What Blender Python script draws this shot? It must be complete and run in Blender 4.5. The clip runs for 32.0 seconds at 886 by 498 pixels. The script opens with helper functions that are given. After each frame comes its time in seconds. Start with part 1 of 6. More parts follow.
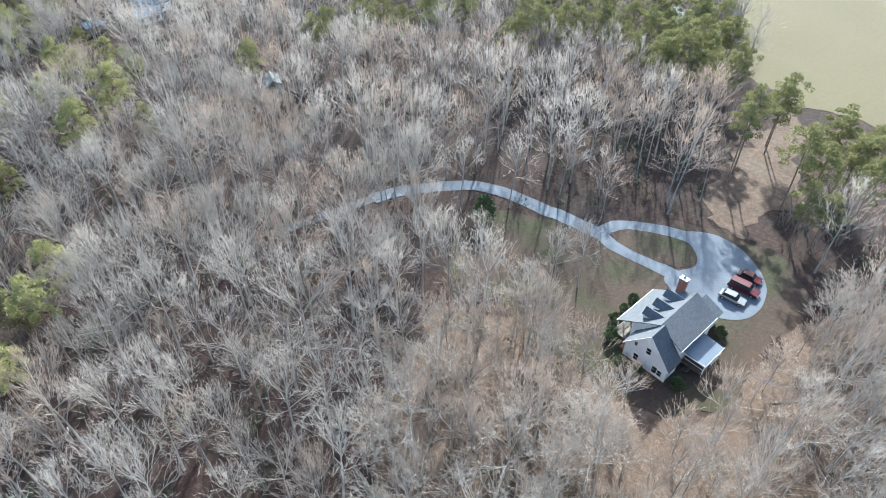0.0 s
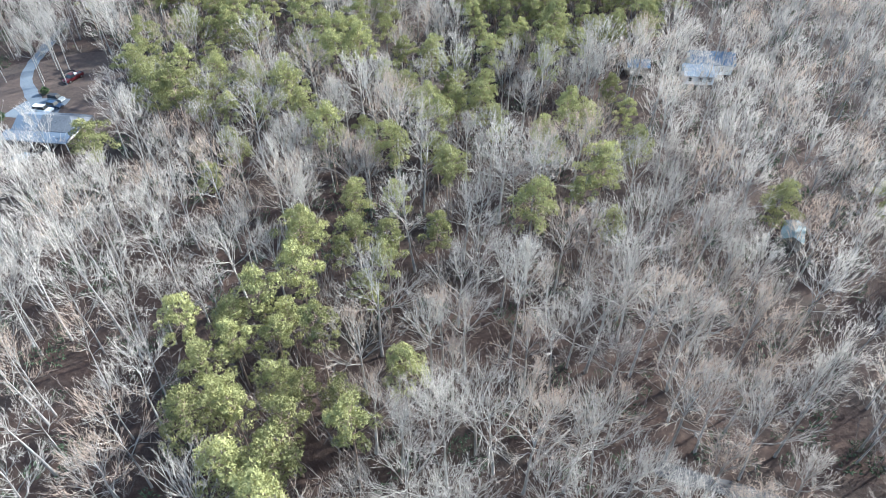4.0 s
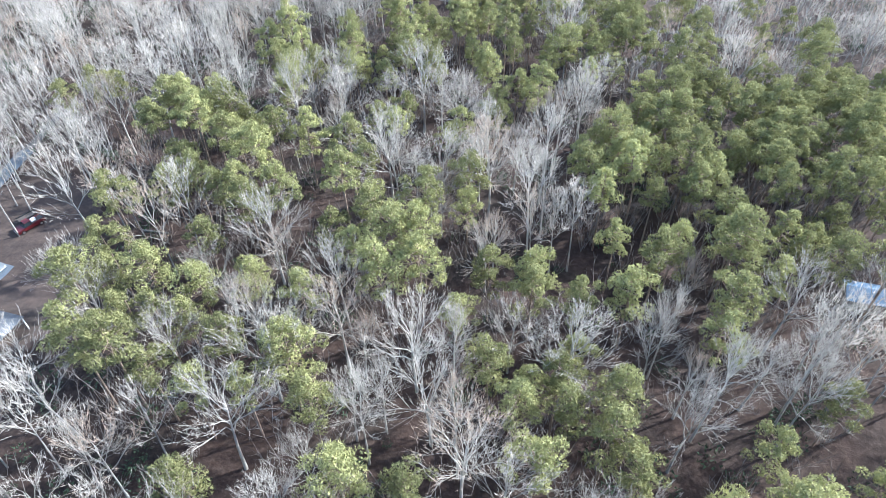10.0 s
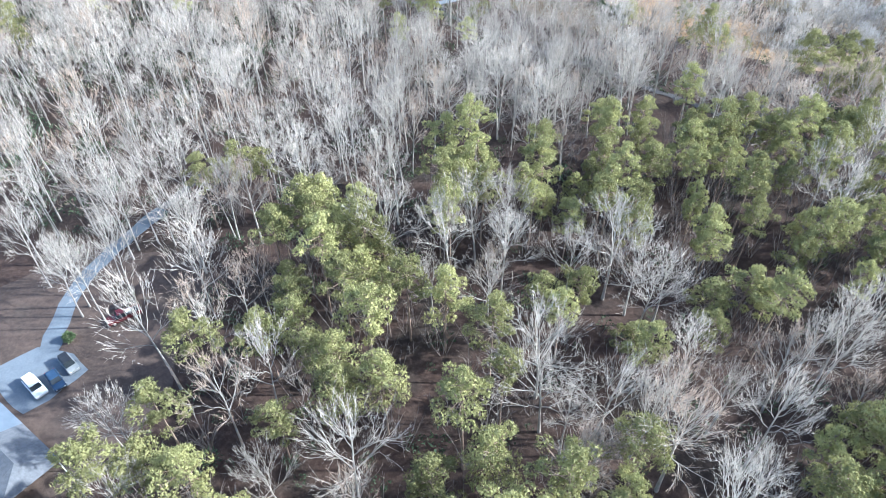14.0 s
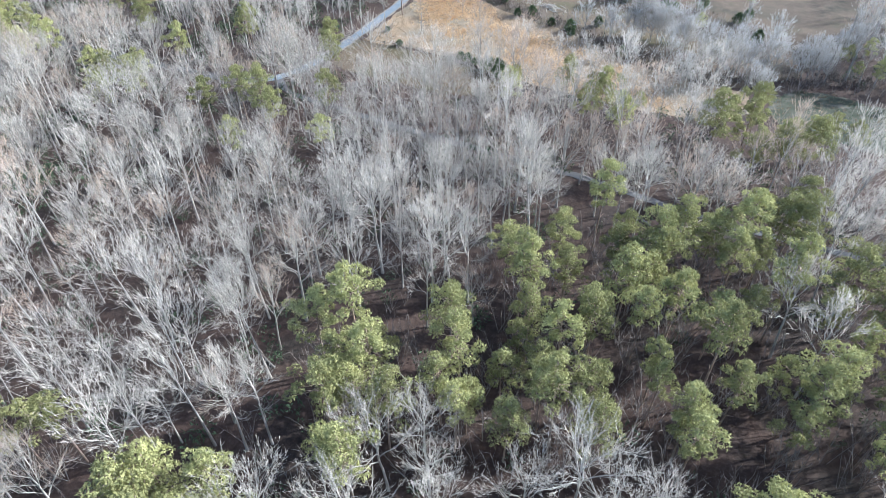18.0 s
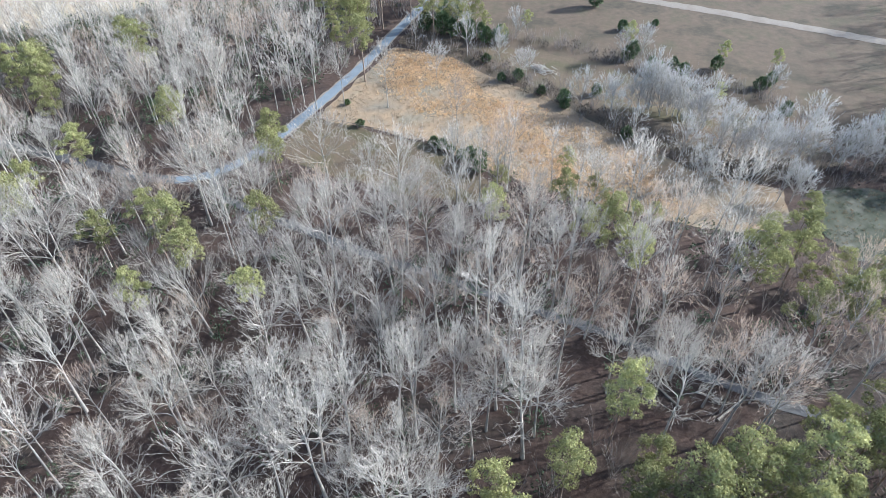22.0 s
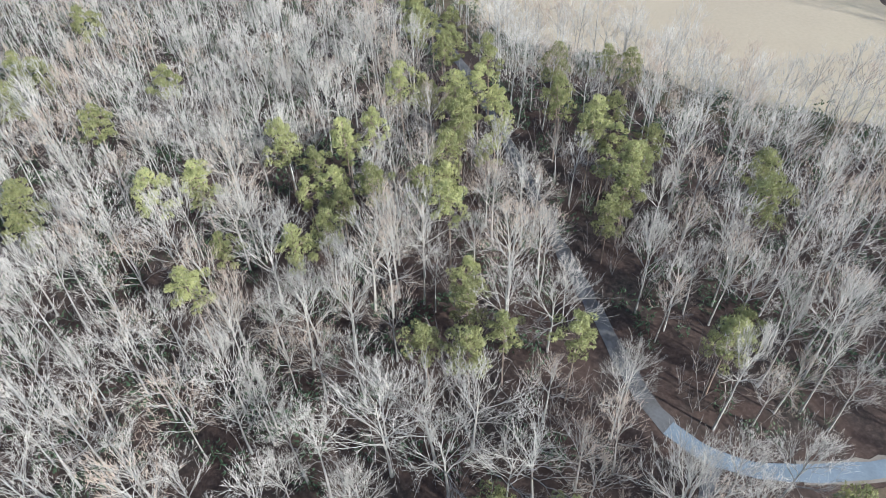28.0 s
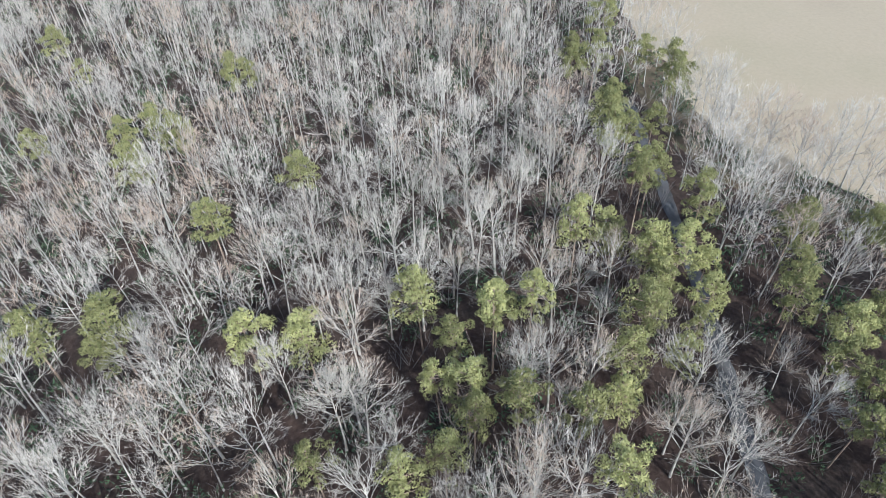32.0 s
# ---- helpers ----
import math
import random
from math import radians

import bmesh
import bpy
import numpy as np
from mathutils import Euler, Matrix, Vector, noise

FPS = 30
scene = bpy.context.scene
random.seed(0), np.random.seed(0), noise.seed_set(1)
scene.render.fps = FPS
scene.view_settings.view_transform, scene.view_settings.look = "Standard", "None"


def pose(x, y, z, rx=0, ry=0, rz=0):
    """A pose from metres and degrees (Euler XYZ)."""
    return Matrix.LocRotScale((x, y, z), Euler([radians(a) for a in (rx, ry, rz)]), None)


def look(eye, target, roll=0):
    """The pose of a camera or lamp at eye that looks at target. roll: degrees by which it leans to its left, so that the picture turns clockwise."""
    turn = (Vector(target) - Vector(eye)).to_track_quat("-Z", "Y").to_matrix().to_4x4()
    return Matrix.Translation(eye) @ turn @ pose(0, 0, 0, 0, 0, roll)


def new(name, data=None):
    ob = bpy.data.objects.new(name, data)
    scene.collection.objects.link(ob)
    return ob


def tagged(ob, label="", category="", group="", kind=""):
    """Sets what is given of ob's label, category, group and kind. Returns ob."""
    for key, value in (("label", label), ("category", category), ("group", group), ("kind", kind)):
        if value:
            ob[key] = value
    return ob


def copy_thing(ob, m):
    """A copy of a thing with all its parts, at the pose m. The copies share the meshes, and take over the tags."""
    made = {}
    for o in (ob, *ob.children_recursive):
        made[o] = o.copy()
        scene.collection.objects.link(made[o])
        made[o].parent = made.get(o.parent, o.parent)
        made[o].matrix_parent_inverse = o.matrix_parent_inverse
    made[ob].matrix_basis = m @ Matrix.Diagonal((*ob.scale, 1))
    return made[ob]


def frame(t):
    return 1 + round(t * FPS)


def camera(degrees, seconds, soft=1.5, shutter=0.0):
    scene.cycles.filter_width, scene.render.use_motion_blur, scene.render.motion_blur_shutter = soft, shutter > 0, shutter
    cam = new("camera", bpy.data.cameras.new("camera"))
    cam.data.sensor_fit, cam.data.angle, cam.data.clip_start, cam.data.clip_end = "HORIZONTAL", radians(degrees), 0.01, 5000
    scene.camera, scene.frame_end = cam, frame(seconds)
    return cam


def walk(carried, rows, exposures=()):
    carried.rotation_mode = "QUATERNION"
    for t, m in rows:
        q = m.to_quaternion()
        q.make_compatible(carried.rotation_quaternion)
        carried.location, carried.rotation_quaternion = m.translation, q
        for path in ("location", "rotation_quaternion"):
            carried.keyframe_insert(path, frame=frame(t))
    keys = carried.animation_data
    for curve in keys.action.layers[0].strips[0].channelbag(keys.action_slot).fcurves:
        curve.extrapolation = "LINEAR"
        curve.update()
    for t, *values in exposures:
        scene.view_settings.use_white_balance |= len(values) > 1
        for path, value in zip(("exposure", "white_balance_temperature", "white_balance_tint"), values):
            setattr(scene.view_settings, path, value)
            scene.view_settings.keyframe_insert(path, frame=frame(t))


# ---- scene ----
cam = camera(69.3, 32.0, soft=0.82)
METRES, EYE, TILT, LEAN, TURN = 380.0, 84.0, -1.9, -0.2, -41.6
ROWS = [
    (0.0, 0.0, 0.0, 0.0, -0.42, -40.88, 0.49),
    (0.5, 0.0, 0.0147, 0.0007, 4.96, -40.91, 0.42),
    (1.0, -0.0021, 0.0302, 0.0008, 11.87, -40.86, 0.27),
    (1.5, -0.0059, 0.0448, 0.0004, 18.28, -40.86, 0.13),
    (2.0, -0.0117, 0.0603, 0.0006, 24.62, -40.91, -0.03),
    (2.5, -0.019, 0.0746, 0.0011, 31.07, -41.0, -0.19),
    (3.0, -0.0287, 0.0895, 0.0018, 36.79, -41.07, -0.38),
    (3.5, -0.0389, 0.1028, 0.0022, 42.49, -41.12, -0.51),
    (4.0, -0.051, 0.1157, 0.0028, 48.29, -41.21, -0.61),
    (4.5, -0.0635, 0.1267, 0.0028, 53.09, -41.26, -0.67),
    (6.5, -0.1191, 0.172, 0.0024, 54.63, -41.4, -0.85),
    (7.0, -0.1343, 0.1835, 0.0027, 56.92, -41.53, -0.81),
    (7.5, -0.1486, 0.1934, 0.0033, 56.93, -41.65, -0.81),
    (8.0, -0.1636, 0.2038, 0.0038, 56.91, -41.74, -0.81),
    (8.5, -0.1769, 0.2133, 0.004, 56.9, -41.81, -0.79),
    (9.0, -0.1905, 0.2228, 0.0042, 56.88, -41.87, -0.77),
    (9.5, -0.203, 0.2315, 0.0046, 56.84, -41.9, -0.78),
    (10.0, -0.2156, 0.2407, 0.0046, 56.83, -41.86, -0.74),
    (10.5, -0.227, 0.2486, 0.0052, 56.83, -41.89, -0.75),
    (11.0, -0.2404, 0.258, 0.006, 56.82, -41.91, -0.8),
    (11.5, -0.2522, 0.2663, 0.0069, 56.81, -41.89, -0.76),
    (12.0, -0.2663, 0.2758, 0.0082, 56.77, -41.87, -0.83),
    (12.5, -0.279, 0.2834, 0.0095, 58.32, -41.91, -0.94),
    (13.0, -0.2937, 0.2912, 0.0104, 66.2, -41.98, -0.94),
    (13.5, -0.3074, 0.2953, 0.0105, 73.29, -42.01, -1.05),
    (15.5, -0.3675, 0.306, 0.0097, 80.09, -41.79, -1.16),
    (16.0, -0.3823, 0.3095, 0.0096, 76.43, -41.7, -1.14),
    (16.5, -0.3956, 0.3137, 0.0096, 72.53, -41.65, -1.09),
    (17.0, -0.4093, 0.3187, 0.0101, 68.49, -41.56, -1.09),
    (17.5, -0.4215, 0.3243, 0.0107, 65.75, -41.48, -1.07),
    (18.0, -0.4343, 0.3306, 0.0114, 62.99, -41.42, -1.05),
    (18.5, -0.4457, 0.3372, 0.0121, 61.58, -41.42, -1.03),
    (19.0, -0.4578, 0.3449, 0.0129, 59.73, -41.39, -0.95),
    (19.5, -0.4692, 0.3522, 0.014, 58.27, -41.41, -0.94),
    (20.0, -0.4818, 0.3599, 0.0149, 58.07, -41.44, -0.95),
    (20.5, -0.4934, 0.3675, 0.0155, 57.76, -41.45, -0.92),
    (21.0, -0.5061, 0.3758, 0.0162, 57.5, -41.52, -0.88),
    (21.5, -0.5178, 0.3839, 0.0169, 57.51, -41.62, -0.81),
    (22.0, -0.5313, 0.3911, 0.0175, 61.38, -41.75, -0.91),
    (22.5, -0.5442, 0.3975, 0.0178, 66.43, -41.87, -0.84),
    (23.0, -0.5591, 0.4031, 0.0177, 70.06, -41.95, -0.82),
    (23.5, -0.574, 0.4074, 0.0177, 73.39, -42.1, -0.8),
    (24.0, -0.5906, 0.4103, 0.0177, 80.39, -42.37, -0.78),
    (24.5, -0.606, 0.4121, 0.017, 85.13, -42.5, -0.63),
    (26.5, -0.6712, 0.4063, 0.0172, 102.82, -43.28, -0.47),
    (27.0, -0.6865, 0.4014, 0.0176, 109.14, -43.4, -0.39),
    (27.5, -0.6997, 0.3961, 0.0183, 113.46, -43.49, -0.29),
    (28.0, -0.714, 0.389, 0.019, 118.36, -43.56, -0.17),
    (28.5, -0.7258, 0.3818, 0.0199, 122.5, -43.65, -0.1),
    (29.0, -0.7385, 0.3728, 0.0208, 127.19, -43.72, -0.01),
    (29.5, -0.7494, 0.3642, 0.0214, 130.77, -43.79, 0.14),
    (30.0, -0.761, 0.3543, 0.022, 133.58, -43.87, 0.29),
    (30.5, -0.7717, 0.3447, 0.0222, 133.74, -43.94, 0.38),
    (31.0, -0.7828, 0.3341, 0.0223, 134.11, -43.97, 0.39),
    (31.5, -0.7932, 0.324, 0.0223, 134.08, -44.05, 0.4),
    (32.0, -0.8044, 0.3135, 0.0224, 134.07, -44.17, 0.46),
]
walk(cam, [(t, pose(0, 0, EYE, TILT, LEAN, TURN) @ pose(METRES * x, METRES * y, METRES * z, 90 + pitch, roll, yaw)) for t, x, y, z, yaw, pitch, roll in ROWS],
     exposures=[(0, 1.47, 5750, 3), (4, 1.58, 5650, 3), (7, 1.72, 5500, 5), (13, 1.72, 5450, 5), (16, 1.44, 5500, 5), (19, 1.44, 5500, 5), (24, 1.13, 5600, 4), (28, 0.86, 5600, 4), (32, 0.77, 5550, 4)])

# ---- light: low winter sun, thin haze, blue sky ----
SUN_ELEVATION, SUN_HEADING = 31.0, 54.0     # degrees; heading from +y towards +x
world = bpy.data.worlds.new("sky")
scene.world = world
world.use_nodes = True
nt = world.node_tree
sky = nt.nodes.new("ShaderNodeTexSky")
sky.sky_type, sky.sun_disc = "NISHITA", False
sky.sun_elevation, sky.sun_rotation = radians(SUN_ELEVATION), radians(SUN_HEADING)
sky.air_density, sky.dust_density, sky.ozone_density = 1.0, 2.0, 1.0
nt.nodes["Background"].inputs["Strength"].default_value = 0.15
nt.links.new(sky.outputs["Color"], nt.nodes["Background"].inputs["Color"])
sun = new("sun", bpy.data.lights.new("sun", "SUN"))
sun.data.energy, sun.data.angle, sun.data.color = 4.8, radians(1.0), (1.0, 0.95, 0.88)
_h, _e = radians(SUN_HEADING), radians(SUN_ELEVATION)
sun.matrix_world = look((300 * math.sin(_h) * math.cos(_e), 300 * math.cos(_h) * math.cos(_e), 300 * math.sin(_e)), (0, 0, 0))


# ---- materials ----
def shader(name, rough=0.8, metal=0.0):
    m = bpy.data.materials.new(name)
    m.use_nodes = True
    b = m.node_tree.nodes["Principled BSDF"]
    b.inputs["Roughness"].default_value, b.inputs["Metallic"].default_value = rough, metal
    b.inputs["Specular IOR Level"].default_value = 0.3
    return m, m.node_tree.nodes, m.node_tree.links, b


def noise_at(nodes, links, scale, detail=4.0, rough=0.6, coord="Object"):
    tc = nodes.new("ShaderNodeTexCoord")
    n = nodes.new("ShaderNodeTexNoise")
    n.inputs["Scale"].default_value, n.inputs["Detail"].default_value, n.inputs["Roughness"].default_value = scale, detail, rough
    links.new(tc.outputs[coord], n.inputs["Vector"])
    return n.outputs["Fac"]


def ramp(nodes, links, fac, stops):
    r = nodes.new("ShaderNodeValToRGB")
    while len(r.color_ramp.elements) < len(stops):
        r.color_ramp.elements.new(0.5)
    for e, (p, c) in zip(r.color_ramp.elements, stops):
        e.position, e.color = p, (*c, 1)
    links.new(fac, r.inputs["Fac"])
    return r.outputs["Color"]


def mix(nodes, links, fac, a, b, mode="MIX"):
    m = nodes.new("ShaderNodeMix")
    m.data_type, m.blend_type = "RGBA", mode
    if isinstance(fac, float):
        m.inputs[0].default_value = fac
    else:
        links.new(fac, m.inputs[0])
    for value, socket in ((a, m.inputs[6]), (b, m.inputs[7])):
        if isinstance(value, tuple):
            socket.default_value = (*value, 1)
        else:
            links.new(value, socket)
    return m.outputs[2]


def bump(nodes, links, b, fac, strength, distance):
    n = nodes.new("ShaderNodeBump")
    n.inputs["Strength"].default_value, n.inputs["Distance"].default_value = strength, distance
    links.new(fac, n.inputs["Height"])
    links.new(n.outputs["Normal"], b.inputs["Normal"])


def earthy(name, fine, coarse, fine_scale=2.0, coarse_scale=0.06, amount=0.5, rough=0.95, relief=0.12):
    """Ground cover: a fine mix of three colours, and large patches of another mix over it."""
    m, n, l, b = shader(name, rough)
    f = noise_at(n, l, fine_scale, 6.0, 0.7)
    g = noise_at(n, l, coarse_scale, 4.0, 0.55)
    a = ramp(n, l, f, [(0.3, fine[0]), (0.5, fine[1]), (0.7, fine[2])])
    c = ramp(n, l, g, [(0.35, coarse[0]), (0.52, coarse[1]), (0.68, coarse[2])])
    l.new(mix(n, l, amount, a, c), b.inputs["Base Color"])
    bump(n, l, b, f, 0.6, relief)
    return m


def varied(name, dark, light, scale, rough=0.7, metal=0.0, relief=0.0, spread=0.0):
    """One colour with grain; spread adds a shift of brightness from thing to thing."""
    m, n, l, b = shader(name, rough, metal)
    f = noise_at(n, l, scale, 5.0, 0.65)
    col = ramp(n, l, f, [(0.3, dark), (0.7, light)])
    if spread:
        info = n.new("ShaderNodeObjectInfo")
        hue = n.new("ShaderNodeHueSaturation")
        mp = n.new("ShaderNodeMapRange")
        mp.inputs["To Min"].default_value, mp.inputs["To Max"].default_value = 1 - spread, 1 + spread
        l.new(info.outputs["Random"], mp.inputs["Value"])
        l.new(mp.outputs["Result"], hue.inputs["Value"])
        l.new(col, hue.inputs["Color"])
        col = hue.outputs["Color"]
    l.new(col, b.inputs["Base Color"])
    if relief:
        bump(n, l, b, f, 0.5, relief)
    return m


def let_light_through(m, share):
    """Thin leaves: a part of the light passes to the far side."""
    n, l = m.node_tree.nodes, m.node_tree.links
    b, out = n["Principled BSDF"], n["Material Output"]
    t, s = n.new("ShaderNodeBsdfTranslucent"), n.new("ShaderNodeMixShader")
    l.new(b.inputs["Base Color"].links[0].from_socket, t.inputs["Color"])
    s.inputs[0].default_value = share
    l.new(b.outputs[0], s.inputs[1])
    l.new(t.outputs[0], s.inputs[2])
    l.new(s.outputs[0], out.inputs["Surface"])


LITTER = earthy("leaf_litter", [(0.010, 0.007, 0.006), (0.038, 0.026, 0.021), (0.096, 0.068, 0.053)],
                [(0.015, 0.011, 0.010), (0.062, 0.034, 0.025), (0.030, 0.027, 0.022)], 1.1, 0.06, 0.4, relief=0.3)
PALE_GRASS = earthy("pale_hay_grass", [(0.247, 0.199, 0.137), (0.293, 0.237, 0.168), (0.327, 0.270, 0.197)],
                    [(0.268, 0.214, 0.150), (0.306, 0.248, 0.171), (0.257, 0.220, 0.142)], 0.8, 0.02, 0.5, relief=0.05)
# a paler copy of the woodland litter, with sunlight put into its colour
SUNLIT_LITTER = earthy("leaf_litter_painted_sunlit", [(0.042, 0.030, 0.021), (0.112, 0.080, 0.058), (0.215, 0.165, 0.122)],
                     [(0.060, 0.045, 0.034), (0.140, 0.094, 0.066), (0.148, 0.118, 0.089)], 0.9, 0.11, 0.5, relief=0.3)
HAY = earthy("dull_hay_grass", [(0.116, 0.099, 0.053), (0.136, 0.117, 0.066), (0.155, 0.135, 0.079)],
             [(0.124, 0.106, 0.060), (0.146, 0.124, 0.070), (0.116, 0.106, 0.054)], 0.8, 0.02, 0.5, relief=0.05)
SEDGE = earthy("orange_broom_sedge", [(0.075, 0.063, 0.05), (0.175, 0.137, 0.1), (0.30, 0.235, 0.165)],
               [(0.118, 0.112, 0.090), (0.25, 0.168, 0.098), (0.158, 0.142, 0.105)], 0.6, 0.07, 0.6)
PASTURE = earthy("brown_winter_pasture", [(0.036, 0.029, 0.020), (0.072, 0.053, 0.037), (0.116, 0.088, 0.060)],
                 [(0.036, 0.032, 0.020), (0.094, 0.066, 0.046), (0.060, 0.054, 0.030)], 0.5, 0.09, 0.6)
STRIP = earthy("mown_brown_green_grass", [(0.045, 0.034, 0.022), (0.088, 0.066, 0.043), (0.140, 0.106, 0.070)],
               [(0.052, 0.052, 0.020), (0.098, 0.069, 0.046), (0.076, 0.062, 0.036)], 1.2, 0.12, 0.55)
LAWN = earthy("dormant_lawn", [(0.030, 0.022, 0.016), (0.062, 0.047, 0.034), (0.110, 0.083, 0.058)],
              [(0.036, 0.046, 0.016), (0.058, 0.041, 0.030), (0.078, 0.050, 0.036)], 1.6, 0.11, 0.6)
YARD_EARTH = earthy("bare_leafy_yard", [(0.036, 0.027, 0.022), (0.072, 0.052, 0.043), (0.115, 0.085, 0.071)],
                    [(0.043, 0.032, 0.027), (0.086, 0.061, 0.050), (0.072, 0.058, 0.048)], 1.2, 0.1, 0.5, relief=0.15)
MUD = earthy("marsh_mud_and_moss", [(0.025, 0.026, 0.017), (0.065, 0.062, 0.048), (0.16, 0.148, 0.125)],
             [(0.018, 0.028, 0.010), (0.040, 0.044, 0.026), (0.13, 0.12, 0.10)], 0.35, 0.16, 0.6)
GRAVEL = earthy("grey_gravel", [(0.094, 0.113, 0.135), (0.130, 0.153, 0.180), (0.166, 0.190, 0.220)],
                [(0.102, 0.120, 0.140), (0.142, 0.165, 0.192), (0.128, 0.140, 0.152)], 3.0, 0.25, 0.5, 0.85, 0.03)
LANE_DIRT = earthy("dirt_and_gravel", [(0.062, 0.058, 0.057), (0.094, 0.089, 0.090), (0.124, 0.121, 0.122)],
                   [(0.052, 0.045, 0.040), (0.098, 0.097, 0.098), (0.072, 0.068, 0.065)], 2.0, 0.2, 0.5, 0.9, 0.03)
SHOULDER = earthy("pale_gravel_shoulder", [(0.130, 0.110, 0.091), (0.173, 0.147, 0.123), (0.203, 0.175, 0.150)],
                  [(0.130, 0.102, 0.079), (0.173, 0.147, 0.123), (0.156, 0.131, 0.107)], 2.0, 0.2, 0.5, 0.9, 0.03)
BARK = varied("pale_grey_bark", (0.25, 0.228, 0.202), (0.48, 0.446, 0.400), 0.7, 0.9, relief=0.02, spread=0.22)
GREY_BARK = varied("dull_grey_bark", (0.23, 0.213, 0.192), (0.43, 0.404, 0.37), 0.3, 0.9, relief=0.02)
TWIG = varied("grey_beige_twigs", (0.330, 0.298, 0.262), (0.575, 0.522, 0.466), 0.35, 0.9, spread=0.32)
TWIG_WARM = varied("tan_twigs_with_dead_leaves", (0.334, 0.257, 0.204), (0.540, 0.428, 0.341), 0.35, 0.9, spread=0.18)
for _m in (TWIG, TWIG_WARM):
    let_light_through(_m, 0.34)
BRUSH = varied("grey_brush", (0.165, 0.142, 0.130), (0.33, 0.29, 0.265), 0.3, 0.95)
PINE_BARK = varied("pine_bark", (0.149, 0.103, 0.081), (0.345, 0.265, 0.207), 1.5, 0.95, relief=0.03, spread=0.15)
NEEDLES = varied("pine_needles", (0.181, 0.186, 0.083), (0.392, 0.382, 0.175), 0.5, 0.85, spread=0.3)
NEEDLES.node_tree.nodes["Principled BSDF"].inputs["Specular IOR Level"].default_value = 0.12
let_light_through(NEEDLES, 0.35)
CEDAR = varied("dark_cedar_foliage", (0.048, 0.077, 0.035), (0.144, 0.185, 0.080), 0.9, 0.85, spread=0.2)
HOLLY = varied("evergreen_undergrowth", (0.028, 0.050, 0.027), (0.08, 0.115, 0.058), 0.6, 0.8)
TUSSOCK = varied("dry_grass_tufts", (0.46, 0.30, 0.165), (0.72, 0.54, 0.345), 0.25, 0.95)
let_light_through(TUSSOCK, 0.35)
DULL_GRASS = varied("dull_tan_grass", (0.15, 0.118, 0.08), (0.36, 0.285, 0.20), 0.12, 0.95)
let_light_through(DULL_GRASS, 0.3)
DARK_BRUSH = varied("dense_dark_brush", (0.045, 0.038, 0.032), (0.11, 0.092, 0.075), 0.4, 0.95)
SIDING = varied("white_lap_siding", (0.791, 0.802, 0.813), (0.900, 0.900, 0.900), 0.6, 0.6)
TRIM = varied("white_trim", (0.76, 0.77, 0.78), (0.84, 0.84, 0.84), 1.0, 0.5)
SHINGLE = varied("grey_asphalt_shingles", (0.092, 0.098, 0.110), (0.142, 0.150, 0.165), 2.2, 0.9, relief=0.01)
SHINGLE_DARK = varied("slate_shingles", (0.07, 0.085, 0.10), (0.12, 0.135, 0.15), 2.2, 0.9, relief=0.01)
METAL_ROOF = varied("pale_metal_roof", (0.118, 0.150, 0.189), (0.159, 0.192, 0.234), 0.5, 0.45, 0.2)
PALE_SHINGLE = varied("pale_grey_shingles", (0.102, 0.115, 0.131), (0.141, 0.154, 0.166), 1.6, 0.85, relief=0.01)
TEAL_ROOF = varied("faded_teal_roof", (0.09, 0.125, 0.13), (0.14, 0.18, 0.185), 0.8, 0.6)
BLUE_ROOF = varied("blue_grey_roof", (0.05, 0.09, 0.15), (0.09, 0.14, 0.21), 0.8, 0.6)
BRICK = varied("red_brick", (0.20, 0.085, 0.06), (0.32, 0.15, 0.11), 3.0, 0.9, relief=0.01)
GLASS_DARK = shader("window_glass", 0.08)[0]
GLASS_DARK.node_tree.nodes["Principled BSDF"].inputs["Base Color"].default_value = (0.02, 0.025, 0.03, 1)
RUBBER = varied("tyre_rubber", (0.015, 0.015, 0.016), (0.03, 0.03, 0.031), 6.0, 0.85)
CHROME = varied("steel_trim", (0.45, 0.46, 0.47), (0.6, 0.6, 0.61), 4.0, 0.3, 0.9)
LAMP_RED = varied("red_lamp_lens", (0.25, 0.02, 0.02), (0.35, 0.03, 0.03), 6.0, 0.3)
LAMP_CLEAR = varied("clear_lamp_lens", (0.6, 0.62, 0.64), (0.75, 0.76, 0.78), 6.0, 0.2)
WOOD_GREY = varied("weathered_wood", (0.14, 0.12, 0.10), (0.30, 0.27, 0.235), 3.0, 0.9, relief=0.01)
DECK_WOOD = varied("dark_deck_boards", (0.06, 0.05, 0.045), (0.12, 0.10, 0.09), 2.0, 0.85)


def paint(name, dark, light):
    m = varied(name, dark, light, 1.0, 0.3)
    m.node_tree.nodes["Principled BSDF"].inputs["Coat Weight"].default_value = 0.5
    return m


PALE_TARP = varied("pale_blue_tarpaulin", (0.180, 0.228, 0.276), (0.288, 0.324, 0.360), 1.2, 0.5)
RED_PAINT = paint("dark_red_paint", (0.075, 0.008, 0.012), (0.10, 0.014, 0.018))
SILVER_PAINT = paint("silver_paint", (0.20, 0.215, 0.215), (0.25, 0.262, 0.262))
WHITE_PAINT = paint("white_paint", (0.70, 0.71, 0.72), (0.80, 0.80, 0.80))
BLUE_PAINT = paint("dark_blue_paint", (0.02, 0.045, 0.09), (0.035, 0.065, 0.12))
BLACK_PAINT = paint("black_paint", (0.015, 0.016, 0.018), (0.03, 0.03, 0.032))


